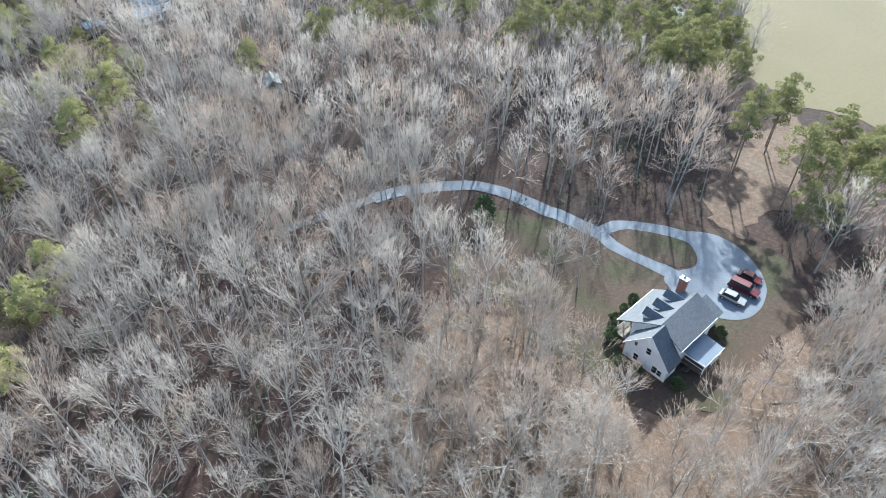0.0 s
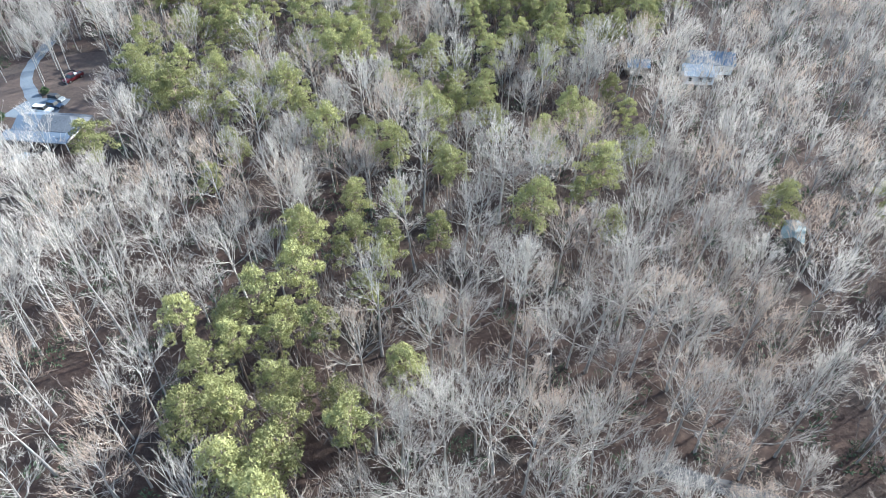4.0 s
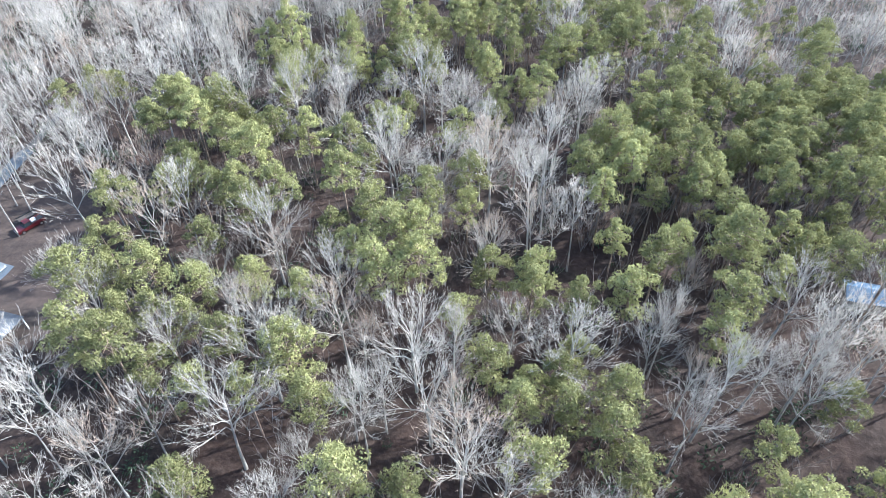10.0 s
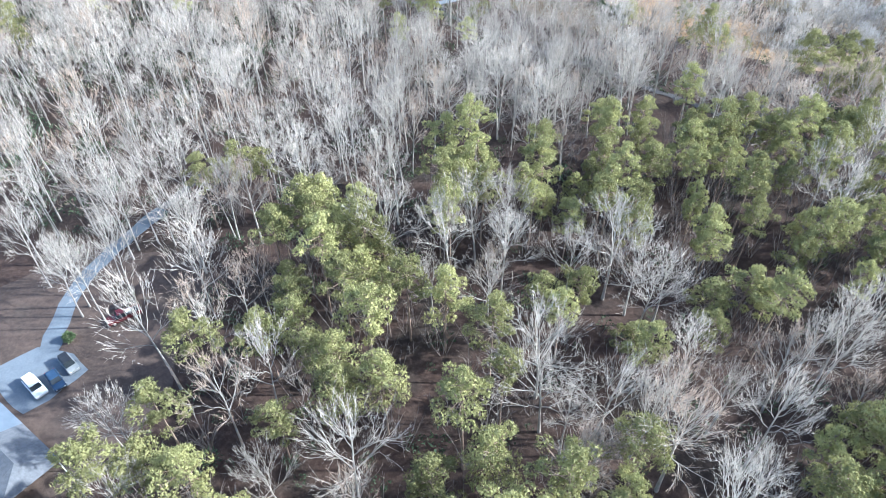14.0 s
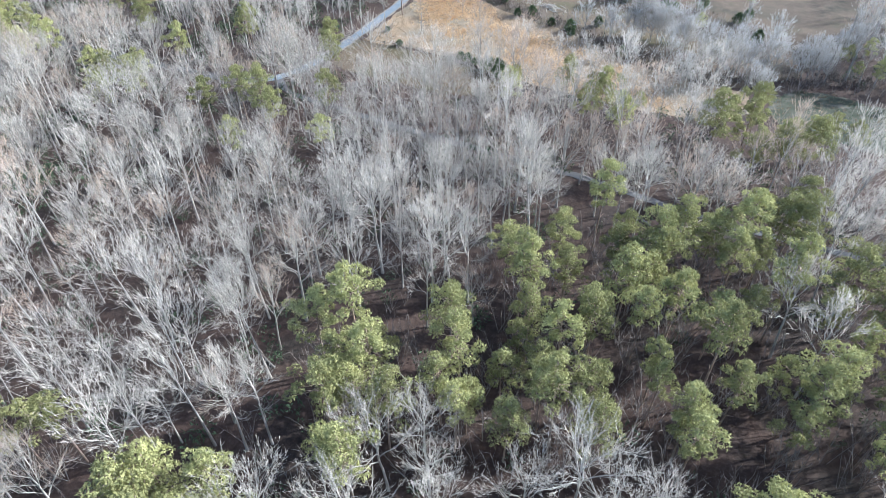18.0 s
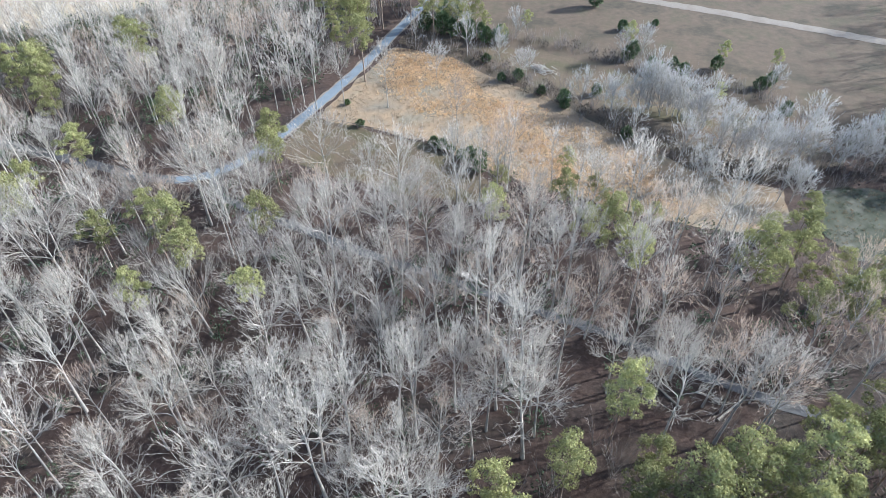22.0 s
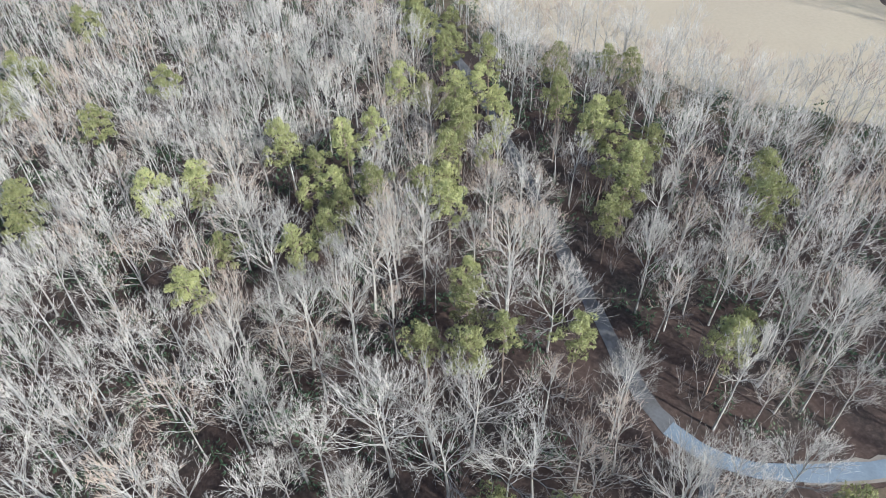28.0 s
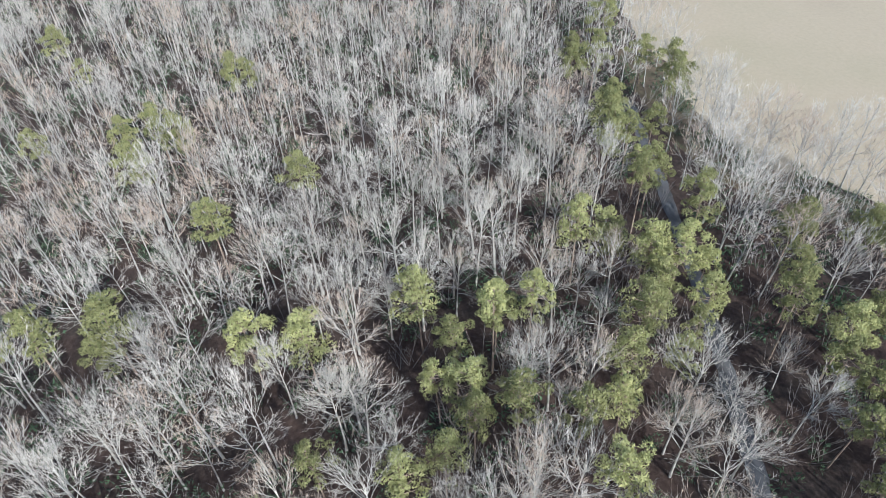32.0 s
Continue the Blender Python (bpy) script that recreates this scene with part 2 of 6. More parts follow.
# ---- mesh helpers ----
def mesh_of(name, verts, faces, material, smooth=False):
    me = bpy.data.meshes.new(name)
    me.from_pydata(verts, [], faces)
    me.materials.append(material)
    if smooth:
        me.polygons.foreach_set("use_smooth", [True] * len(me.polygons))
    me.update()
    return me


def mesh_of_triangles(name, verts, tris, material):
    """A mesh from numpy arrays of points and triangles."""
    me = bpy.data.meshes.new(name)
    v, t = np.asarray(verts, np.float32), np.asarray(tris, np.int32)
    me.vertices.add(len(v))
    me.vertices.foreach_set("co", v.ravel())
    me.loops.add(t.size)
    me.loops.foreach_set("vertex_index", t.ravel())
    me.polygons.add(len(t))
    me.polygons.foreach_set("loop_start", np.arange(0, t.size, 3, dtype=np.int32))
    me.materials.append(material)
    me.update(calc_edges=True)
    return me


def empty(name, m, label, category, group=""):
    ob = new(name)
    ob.matrix_world = m
    ob.empty_display_size = 0.3
    return tagged(ob, label, category, group)


def part(name, bm, material, parent, label=""):
    """Links a bmesh or a mesh as one mesh object under a thing or a part."""
    if isinstance(bm, bmesh.types.BMesh):
        me = bpy.data.meshes.new(name)
        bm.to_mesh(me)
        bm.free()
        me.materials.append(material)
    else:
        me = bm
    ob = new(name, me)
    ob.parent = parent
    return tagged(ob, label)


def block(size, at=(0, 0, 0), bevel=0.0, turn=0.0):
    """A box of that size, its base centre at the given place."""
    bm = bmesh.new()
    bmesh.ops.create_cube(bm, size=1)
    bmesh.ops.scale(bm, vec=size, verts=bm.verts)
    if bevel:
        bmesh.ops.bevel(bm, geom=bm.edges[:], offset=bevel, segments=2, affect="EDGES")
    bmesh.ops.transform(bm, matrix=pose(at[0], at[1], at[2] + size[2] / 2, 0, 0, turn), verts=bm.verts)
    return bm


def slab(corners, thick):
    """A plate: a polygon of corners, thickened downwards."""
    bm = bmesh.new()
    top = [bm.verts.new(c) for c in corners]
    low = [bm.verts.new((c[0], c[1], c[2] - thick)) for c in corners]
    bm.faces.new(top)
    bm.faces.new(low[::-1])
    for i in range(len(top)):
        j = (i + 1) % len(top)
        bm.faces.new((top[j], top[i], low[i], low[j]))
    bmesh.ops.recalc_face_normals(bm, faces=bm.faces)
    return bm


def prism(profile, axis, a, b):
    """A profile of (across, up) swept along x or y from a to b."""
    bm = bmesh.new()
    ends = []
    for s in (a, b):
        ends.append([bm.verts.new((s, u, v) if axis == "x" else (u, s, v)) for u, v in profile])
    bm.faces.new(ends[0])
    bm.faces.new(ends[1][::-1])
    for i in range(len(profile)):
        j = (i + 1) % len(profile)
        bm.faces.new((ends[0][j], ends[0][i], ends[1][i], ends[1][j]))
    bmesh.ops.recalc_face_normals(bm, faces=bm.faces)
    return bm


def cylinder(radius, depth, at, axis="z", sides=14, top=None):
    bm = bmesh.new()
    bmesh.ops.create_cone(bm, cap_ends=True, segments=sides, radius1=radius, radius2=radius if top is None else top, depth=depth)
    turn = {"z": (0, 0, 0), "x": (0, 90, 0), "y": (90, 0, 0)}[axis]
    bmesh.ops.transform(bm, matrix=pose(*at, *turn), verts=bm.verts)
    return bm


def inside(x, y, polygon):
    hit = False
    for i in range(len(polygon)):
        (ax, ay), (bx, by) = polygon[i - 1], polygon[i]
        if (ay > y) != (by > y) and x < (bx - ax) * (y - ay) / (by - ay) + ax:
            hit = not hit
    return hit


def smooth_line(points, step=2.0):
    """A Catmull-Rom curve through the points, sampled evenly."""
    p = [np.array(q, float) for q in points]
    p = [2 * p[0] - p[1]] + p + [2 * p[-1] - p[-2]]
    out = []
    for i in range(1, len(p) - 2):
        n = max(2, int(np.linalg.norm(p[i + 1] - p[i]) / step))
        for k in range(n):
            t = k / n
            out.append(0.5 * (2 * p[i] + (p[i + 1] - p[i - 1]) * t + (2 * p[i - 1] - 5 * p[i] + 4 * p[i + 1] - p[i + 2]) * t * t
                              + (3 * p[i] - p[i - 1] - 3 * p[i + 1] + p[i + 2]) * t ** 3))
    out.append(p[-2])
    return np.array(out)


def off_line(x, y, line):
    """Distance from a sampled line."""
    return float(np.sqrt(((line - (x, y)) ** 2).sum(1).min()))


# ---- plan ----
ROAD = smooth_line([(-130, 620), (-130, 540), (-130, 497), (-130, 459), (-131, 424), (-131.5, 397), (-133, 376), (-135.2, 356), (-138, 344), (-142, 337), (-148, 333)])
ROAD_EDGE = ROAD[ROAD[:, 1] > 346]
TRACK = smooth_line([(-147, 333.4), (-156, 331.8), (-170, 331.8), (-200, 332), (-240, 333), (-300, 331)])
LANE = smooth_line([(-141, 337), (-134, 331), (-116, 328), (-97, 325), (-80, 323.5), (-62, 321.5), (-48, 320), (-30, 316), (-8, 314.3), (20, 314), (60, 318)])
FAR_ROAD = smooth_line([(-127, 457), (-100, 466), (-80, 469), (-54, 466.5), (-33, 464), (60, 450)])
DRIVE_1 = smooth_line([(86.3, 50), (85.2, 57.5), (83.6, 64), (82.6, 70), (80.6, 75.4), (77.5, 79.6), (72, 83.6), (66, 87.3), (60, 89.2)])
DRIVE_1_WEST = smooth_line([(61, 88.9), (50, 91.3), (38, 94)])
DRIVE_1_NORTH = smooth_line([(86.3, 50), (90.7, 49.6), (95, 44.6), (97.6, 39.8), (99.2, 35)])
DRIVE_1_SOUTH = smooth_line([(86.3, 50), (85.6, 46.5), (86.2, 41.3), (86.9, 36), (87.5, 31)])
DRIVE_2 = smooth_line([(-105, 176), (-110.2, 182.4), (-114.8, 187.3), (-118.4, 191.9), (-121, 197), (-123.2, 205), (-125.5, 216)])
DRIVE_2_NORTH = smooth_line([(-125, 213), (-127, 222), (-129, 232)])
ISLAND = [(88.0, 48.9), (91.6, 47.3), (94.0, 43.9), (96.0, 39.9), (96.0, 36.7), (94.1, 34.0), (91.7, 33.1), (89.3, 34.3), (87.9, 37.6), (87.0, 42.7), (86.9, 46.5)]
PAD = smooth_line([(96.5, 40.6), (99.6, 38.9), (102.6, 35.1), (103.0, 30.4), (101.4, 25.8), (98.8, 22.4), (95.5, 20.0), (90.6, 18.9), (87.0, 19.4), (84.6, 21.5), (83.4, 24.3),
       (82.8, 28.0), (83.4, 31.6), (85.2, 34.6), (89.3, 33.6), (91.7, 32.4), (94.6, 33.4), (96.7, 36.5), (96.8, 39.5)], 1.0).tolist()
YARD_1 = [(57, 62), (64, 70), (76, 72), (82, 62), (85, 52), (92, 50), (100, 42), (106, 34), (106, 20), (98, 13), (84, 13), (70, 12), (60, 17), (56, 28), (58, 40), (59, 52)]
PARKING = [(-111.5, 181), (-113.5, 173), (-101.2, 172.8), (-99.8, 176.5), (-100.4, 183.2), (-105.5, 184)]
LEAF_BANK = [(12, 32), (30, 50), (50, 56), (60, 45), (60, 20), (72, 13), (98, 12), (108, 0), (95, -25), (40, -30), (10, -5)]
YARD_2 = [(-132, 183), (-127, 200), (-112, 209), (-99, 209), (-95, 199), (-87, 189), (-83, 176), (-84, 164), (-92, 157), (-108, 156), (-124, 164), (-133, 176)]
FIELD_EAST = [(214, 92), (192, 78), (180, 72.5), (166, 60), (162, 46), (167, 36), (166, 26), (168, -60), (470, -60), (470, 330), (300, 180)]
FIELD_NORTH = [(-470, 336), (-366, 339), (-340, 340.5), (-318, 344.5), (-299, 345.5), (-286, 348), (-272, 354.5), (-262, 372), (-248, 383), (-234, 389), (-220, 408),
               (-207, 422), (-192, 424), (-188, 434), (-194, 450), (-215, 468), (-262, 470), (-300, 478), (-470, 490)]
MEADOW = [(-130.5, 366.5), (-128, 398), (-127.5, 409), (-110, 408.5), (-91, 399), (-80, 395.5), (-65, 387.5), (-53, 379), (-40, 374), (-22, 372), (-20, 362), (-30, 355), (-46, 354), (-62, 355.5), (-74, 358), (-85, 359.5), (-98, 364.5), (-118, 366.5)]
MOWN = [(-132, 365.5), (-118, 365.8), (-98, 363.8), (-85, 358.8), (-78, 350), (-84, 346), (-100, 344.5), (-118, 346), (-133, 350)]
PASTURE_EDGE = [(-127, 412), (-126, 560), (20, 560), (12, 440), (0, 398), (-16, 380), (-34, 368), (-53, 372), (-66, 382), (-89, 392), (-110, 402)]
GREEN_STRIP = [(-106, 417), (-86, 421), (-66, 416), (-46, 410.5), (-28, 406), (-20, 399), (-34, 391), (-50, 393), (-68, 397.5), (-88, 406.5)]
MARSH = [(-17, 370), (-15, 358), (-9, 354.5), (1, 355), (12, 351.5), (40, 350), (56, 354), (42, 370), (16, 374), (6, 377), (-3, 380.5), (-10, 377.5)]
PINE_GAP = [(130.9, 48.7), (156.5, 47.1), (150.5, 36.7), (123.7, 29.4), (106, 30), (106, 39)]
CLEARINGS = [PINE_GAP, YARD_1, YARD_2, FIELD_EAST, FIELD_NORTH, MEADOW, MOWN, PASTURE_EDGE, MARSH, PAD]
WAYS = [(ROAD, 3.0), (TRACK, 3.6), (LANE, 0.8), (FAR_ROAD, 3.0), (DRIVE_1, 2.6), (DRIVE_1_WEST, 1.6), (DRIVE_1_NORTH, 2.6), (DRIVE_1_SOUTH, 2.6), (DRIVE_2, 1.8), (DRIVE_2_NORTH, 0.5)]


# ---- the ground ----
def patch(name, polygon, material, z, label, ragged=1.2, cell=1.6):
    """A flat cover on the ground, with a ragged outline."""
    rnd = random.Random(len(polygon) * 7 + int(abs(polygon[0][0])))
    bm = bmesh.new()
    ring = []
    for i in range(len(polygon)):
        a, b = Vector(polygon[i]), Vector(polygon[(i + 1) % len(polygon)])
        n = max(1, int((b - a).length / cell))
        side = Vector((b.y - a.y, a.x - b.x)).normalized()
        for k in range(n):
            p = a.lerp(b, k / n)
            p += side * ragged * (1.6 * noise.noise((p.x * 0.16, p.y * 0.16, z * 50)) + rnd.uniform(-0.25, 0.25))
            ring.append(bm.verts.new((p.x, p.y, z)))
    face = bm.faces.new(ring)
    if face.normal.z < 0:
        face.normal_flip()
    bmesh.ops.triangulate(bm, faces=bm.faces[:])
    me = bpy.data.meshes.new(name)
    bm.to_mesh(me)
    bm.free()
    for p in me.polygons:
        if p.normal.z < 0:
            p.flip()
    me.materials.append(material)
    return tagged(new(name, me), label, name.replace("_", " "), kind="structure")


def ribbon(name, line, width, material, z, label, rough_edge=0.15):
    rnd = random.Random(int(width * 100))
    verts, faces = [], []
    for i, p in enumerate(line):
        d = line[min(i + 1, len(line) - 1)] - line[max(i - 1, 0)]
        n = np.array((-d[1], d[0])) / (np.linalg.norm(d) + 1e-9)
        for s in (-1, 1):
            q = p + n * s * (width / 2 + rnd.uniform(-rough_edge, rough_edge))
            verts.append((q[0], q[1], z))
        q = p
        verts.append((q[0], q[1], z + 0.03))
        if i:
            k = 3 * i
            faces += [(k - 3, k, k + 2, k - 1), (k - 1, k + 2, k + 1, k - 2)]
    me = mesh_of(name, verts, faces, material)
    for p in me.polygons:
        if p.normal.z < 0:
            p.flip()
    return tagged(new(name, me), label, "road", kind="structure")


gx, gy = np.meshgrid(np.arange(-420, 281, 5.0), np.arange(-60, 541, 5.0), indexing="ij")
gz = np.array([[-0.04 + 0.03 * noise.noise((x * 0.05, y * 0.05, 0)) for y in gy[0]] for x in gx[:, 0]])
nx, ny = gx.shape
ids = np.arange(nx * ny).reshape(nx, ny)
quads = np.stack([ids[:-1, :-1], ids[1:, :-1], ids[1:, 1:], ids[:-1, 1:]], -1).reshape(-1, 4)
gverts = np.stack([gx, gy, gz], -1).reshape(-1, 3).tolist()
rim = [ids[0, 0], ids[-1, 0], ids[-1, -1], ids[0, -1]]
far = len(gverts)
gverts += [(-3000, -3000, -0.3), (3000, -3000, -0.3), (3000, 3500, -0.3), (-3000, 3500, -0.3)]
gfaces = quads.tolist()
edges = [ids[:, 0], ids[-1, :], ids[::-1, -1], ids[0, ::-1]]
for k, line in enumerate(edges):
    a, b = far + k, far + (k + 1) % 4
    gfaces.append([a, b] + [int(i) for i in line[::-1]])
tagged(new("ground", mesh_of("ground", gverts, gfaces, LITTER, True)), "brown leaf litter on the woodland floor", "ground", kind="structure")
patch("field_east", FIELD_EAST, HAY, 0.03, "wide pale straw-coloured hay field beyond the pines", 1.5)
patch("field_north", FIELD_NORTH, PALE_GRASS, 0.03, "wide pale straw-coloured hay field beside the woods", 1.5)
ribbon("field_margin", smooth_line([(-330, 338), (-300, 341), (-286, 343.5), (-272, 349), (-259, 363), (-246, 377), (-232, 382), (-216, 402), (-203, 415), (-189, 419), (-183, 432)], 4.0), 13.0, STRIP, 0.012, "brown grassy margin between the field and the wood", 1.0)
patch("pasture", PASTURE_EDGE, PASTURE, 0.02, "brown winter pasture beyond the hedgerow", 1.0)
patch("grass_strip", GREEN_STRIP, STRIP, 0.05, "greenish grass strip between two hedgerows", 1.0)
patch("meadow", MEADOW, SEDGE, 0.04, "meadow of orange dry broom sedge", 1.0)
patch("mown_strip", MOWN, STRIP, 0.03, "mown brown-green grass along the fence", 0.8)
patch("marsh", MARSH, MUD, 0.03, "muddy wet ground with moss and pale silt", 1.5)
# these two sheets paint sunlit ground over the darker litter
patch("leaf_bank", LEAF_BANK, SUNLIT_LITTER, 0.015, "bank of leaf litter below the house, painted pale as sunlit", 3.0)
patch("pine_gap", PINE_GAP, SUNLIT_LITTER, 0.02, "open strip of leaf litter between the pines, painted pale as sunlit", 4.0)
patch("lawn", YARD_1, LAWN, 0.03, "dormant brown and green lawn round the white house", 1.2)
patch("yard", YARD_2, YARD_EARTH, 0.03, "bare brown yard strewn with leaves", 1.0)
ribbon("road_shoulder", ROAD_EDGE, 3.7, SHOULDER, 0.05, "pale gravel shoulder of the long drive", 0.35)
ribbon("road", ROAD, 2.7, GRAVEL, 0.09, "long straight grey gravel drive")
ribbon("track", TRACK, 2.8, LANE_DIRT, 0.045, "leaf-strewn dirt track through the woods", 0.3)
ribbon("drive_end", DRIVE_1_WEST, 2.4, LANE_DIRT, 0.045, "leaf-strewn end of the drive in the woods", 0.3)
ribbon("woods_drive", DRIVE_2_NORTH, 2.2, LANE_DIRT, 0.045, "leaf-strewn drive through the bare woods", 0.35)
ribbon("lane", LANE, 2.0, LANE_DIRT, 0.05, "grey gravel lane through the bare woods", 0.3)
ribbon("far_road", FAR_ROAD, 4.6, SHOULDER, 0.08, "pale gravel road across the pasture", 0.3)
ribbon("house_drive", DRIVE_1, 3.4, GRAVEL, 0.07, "blue-grey drive curving through the woods", 0.15)
ribbon("house_drive_north_arm", DRIVE_1_NORTH, 3.0, GRAVEL, 0.065, "arm of the drive round a grass island", 0.1)
ribbon("house_drive_south_arm", DRIVE_1_SOUTH, 3.0, GRAVEL, 0.075, "arm of the drive round a grass island", 0.1)
patch("parking_pad", PAD, GRAVEL, 0.085, "round grey parking pad beside the white house", 0.12, 2.0)
patch("grass_island", ISLAND, LAWN, 0.11, "oval brown grass island inside the drive loop", 0.1, 2.0)
patch("yard_parking", PARKING, GRAVEL, 0.06, "grey gravel parking place before the low house", 0.4, 2.0)
ribbon("yard_drive", DRIVE_2, 3.4, GRAVEL, 0.07, "grey gravel drive to the house in the woods", 0.25)

# ---- trees ----
class Shape:
    """Gathers points and triangles."""

    def __init__(self):
        self.v, self.t, self.n = [], [], 0

    def add(self, v, t):
        self.v.append(np.asarray(v, np.float32))
        self.t.append(np.asarray(t, np.int32) + self.n)
        self.n += len(v)

    def arrays(self):
        return np.concatenate(self.v), np.concatenate(self.t)

    def tube(self, path, radii, sides=4):
        """A tapered limb along a path; a radius of zero at the end closes it to a point."""
        path = np.asarray(path, float)
        d = path[-1] - path[0]
        d /= np.linalg.norm(d) + 1e-9
        u = np.cross(d, (0.3, 0.2, 1.0) if abs(d[2]) < 0.9 else (1.0, 0.1, 0.0))
        u /= np.linalg.norm(u)
        w = np.cross(d, u)
        ang = np.arange(sides) * 2 * np.pi / sides
        ring = np.cos(ang)[:, None] * u + np.sin(ang)[:, None] * w
        pts, tri = [], []
        for i, (p, r) in enumerate(zip(path, radii)):
            pts.append(p + ring * r)
            if i:
                a, b = (i - 1) * sides, i * sides
                for k in range(sides):
                    j = (k + 1) % sides
                    tri += [(a + k, a + j, b + j), (a + k, b + j, b + k)]
        self.add(np.concatenate(pts), tri)

    def blades(self, at, way, length, width, rnd):
        """Thin tapered twigs or needle tufts: one triangle each."""
        way = way / (np.linalg.norm(way, axis=1)[:, None] + 1e-9)
        side = np.cross(way, rnd.normal(size=way.shape))
        side /= np.linalg.norm(side, axis=1)[:, None] + 1e-9
        h = side * (width / 2)[:, None]
        v = np.stack([at - h, at + h, at + way * length[:, None]], 1).reshape(-1, 3)
        self.add(v, np.arange(len(v)).reshape(-1, 3))


def along(path, t):
    """The point at a fraction of a path."""
    s = t * (len(path) - 1)
    i = min(int(s), len(path) - 2)
    return path[i] + (path[i + 1] - path[i]) * (s - i)


def arch(a, pull, b, steps, rnd, waver):
    """A limb's path from a to b, drawn towards a third point on the way, with a slight waver."""
    t = np.linspace(0, 1, steps + 1)[:, None]
    p = (1 - t) ** 2 * a + 2 * t * (1 - t) * pull + t * t * b
    p[1:-1] += rnd.normal(size=(steps - 1, 3)) * waver
    return p


def bare_tree(seed, height, reach, limbs, subs, sprays, twigs, low=0.42, lift=0.36, thick=0.0105, twig_width=0.031, fine=True):
    """A leafless hardwood: a clear bole, limbs that rise and spread like a fan to a rounded crown, boughs, sprays and fine twigs. Returns trunk and crown."""
    rnd = np.random.default_rng(seed)
    trunk, crown = Shape(), Shape()
    lean = rnd.normal(size=2) * 0.03 * height
    wander = np.cumsum(rnd.normal(size=(7, 2)) * 0.007 * height, 0)
    at = np.linspace(0, 1, 7)
    stem = np.array([(lean[0] * f + wander[i, 0] * f, lean[1] * f + wander[i, 1] * f, height * 0.80 * f) for i, f in enumerate(at)])
    base = thick * height
    girth = base * (1.0 - 0.78 * at ** 1.1)
    trunk.tube(np.vstack([[0, 0, -0.4], stem[1:]]), np.append(girth[:1] * 1.25, girth[1:]), 6 if fine else 4)
    mid = np.array((stem[-1, 0], stem[-1, 1], height * (1 - lift)))
    radii = np.array((reach, reach, height * lift)) * rnd.uniform(0.9, 1.1, 3)
    heart = along(stem, max(0.0, low / 0.8 - 0.12))

    def dome(turn, tilt):
        return mid + radii * (math.cos(turn) * math.cos(tilt), math.sin(turn) * math.cos(tilt), math.sin(tilt))

    turn = rnd.uniform(0, 6.28)
    for k in range(limbs):
        g = (k + rnd.uniform(0.1, 0.9)) / limbs
        turn += 2.4 + rnd.normal() * 0.3
        tilt = -0.25 + 1.7 * g ** 0.9
        f = min(0.985, (low + (0.8 - low) * g * rnd.uniform(0.6, 1.0)) / 0.8)
        start = along(stem, f)
        end = start + (dome(turn, tilt) - start) * rnd.uniform(0.66, 0.86)
        span = end - start
        size = np.linalg.norm(span)
        limb = arch(start, start + span * (0.36, 0.36, 0.52), end, 4, rnd, 0.03 * size)
        r = max(0.06, base * (1.0 - 0.78 * f) * rnd.uniform(0.58, 0.8))
        trunk.tube(limb, r * np.array([1, 0.8, 0.6, 0.42, 0.2]), 4 if fine else 3)
        for j in range(subs):
            q = min(0.98, 0.24 + 0.78 * (j + rnd.uniform(0, 0.9)) / subs)
            a = along(limb, q)
            goal = dome(turn + rnd.normal() * 0.38 / max(0.35, math.cos(tilt)), min(1.6, tilt + rnd.normal() * 0.3))
            goal = a + (goal - a) * rnd.uniform(0.8, 1.0)
            i = min(int(q * 4), 3)
            t = (limb[i + 1] - limb[i]) / np.linalg.norm(limb[i + 1] - limb[i])
            ln = np.linalg.norm(goal - a) + 0.01
            bough = arch(a, a + t * ln * 0.4 + (0, 0, 0.04 * ln), goal, 2, rnd, 0.04 * ln)
            rb = max(0.03, r * (1 - 0.72 * q) * 0.62)
            if fine:
                trunk.tube(bough, rb * np.array([1, 0.7, 0.3]), 3)
            else:
                trunk.blades(bough[:2], bough[1:] - bough[:2], np.full(2, ln * 0.6), np.array([1.9, 1.3]) * max(rb, 0.035), rnd)
            # sprays off the bough, each with its twigs, all fanning out from the heart of the tree
            u = np.append(rnd.uniform(0.15, 0.95, sprays - 1), 0.98)
            root = np.array([along(bough, x) for x in u])
            ray = (root - heart) / np.linalg.norm(root - heart, axis=1)[:, None]
            w = ray * 0.75 + (goal - a) / ln * 0.35 + rnd.normal(size=(sprays, 3)) * 0.34
            w /= np.linalg.norm(w, axis=1)[:, None]
            fl = rnd.uniform(0.22, 0.42, sprays) * ln + rnd.uniform(0.4, 0.9, sprays)
            (trunk if fine else crown).blades(root, w, fl, np.maximum(rb * (1.5 - 1.1 * u), twig_width * 1.15), rnd)
            n = sprays * twigs
            who = np.repeat(np.arange(sprays), twigs)
            foot = root[who] + w[who] * (fl[who] * rnd.uniform(0.1, 0.95, n))[:, None]
            tw = w[who] * 0.85 + ray[who] * 0.2 + rnd.normal(size=(n, 3)) * 0.36
            crown.blades(foot, tw, rnd.uniform(0.45, 1.1, n) * (0.3 + 0.03 * height), rnd.uniform(0.7, 1.3, n) * twig_width, rnd)
    return trunk.arrays(), crown.arrays()


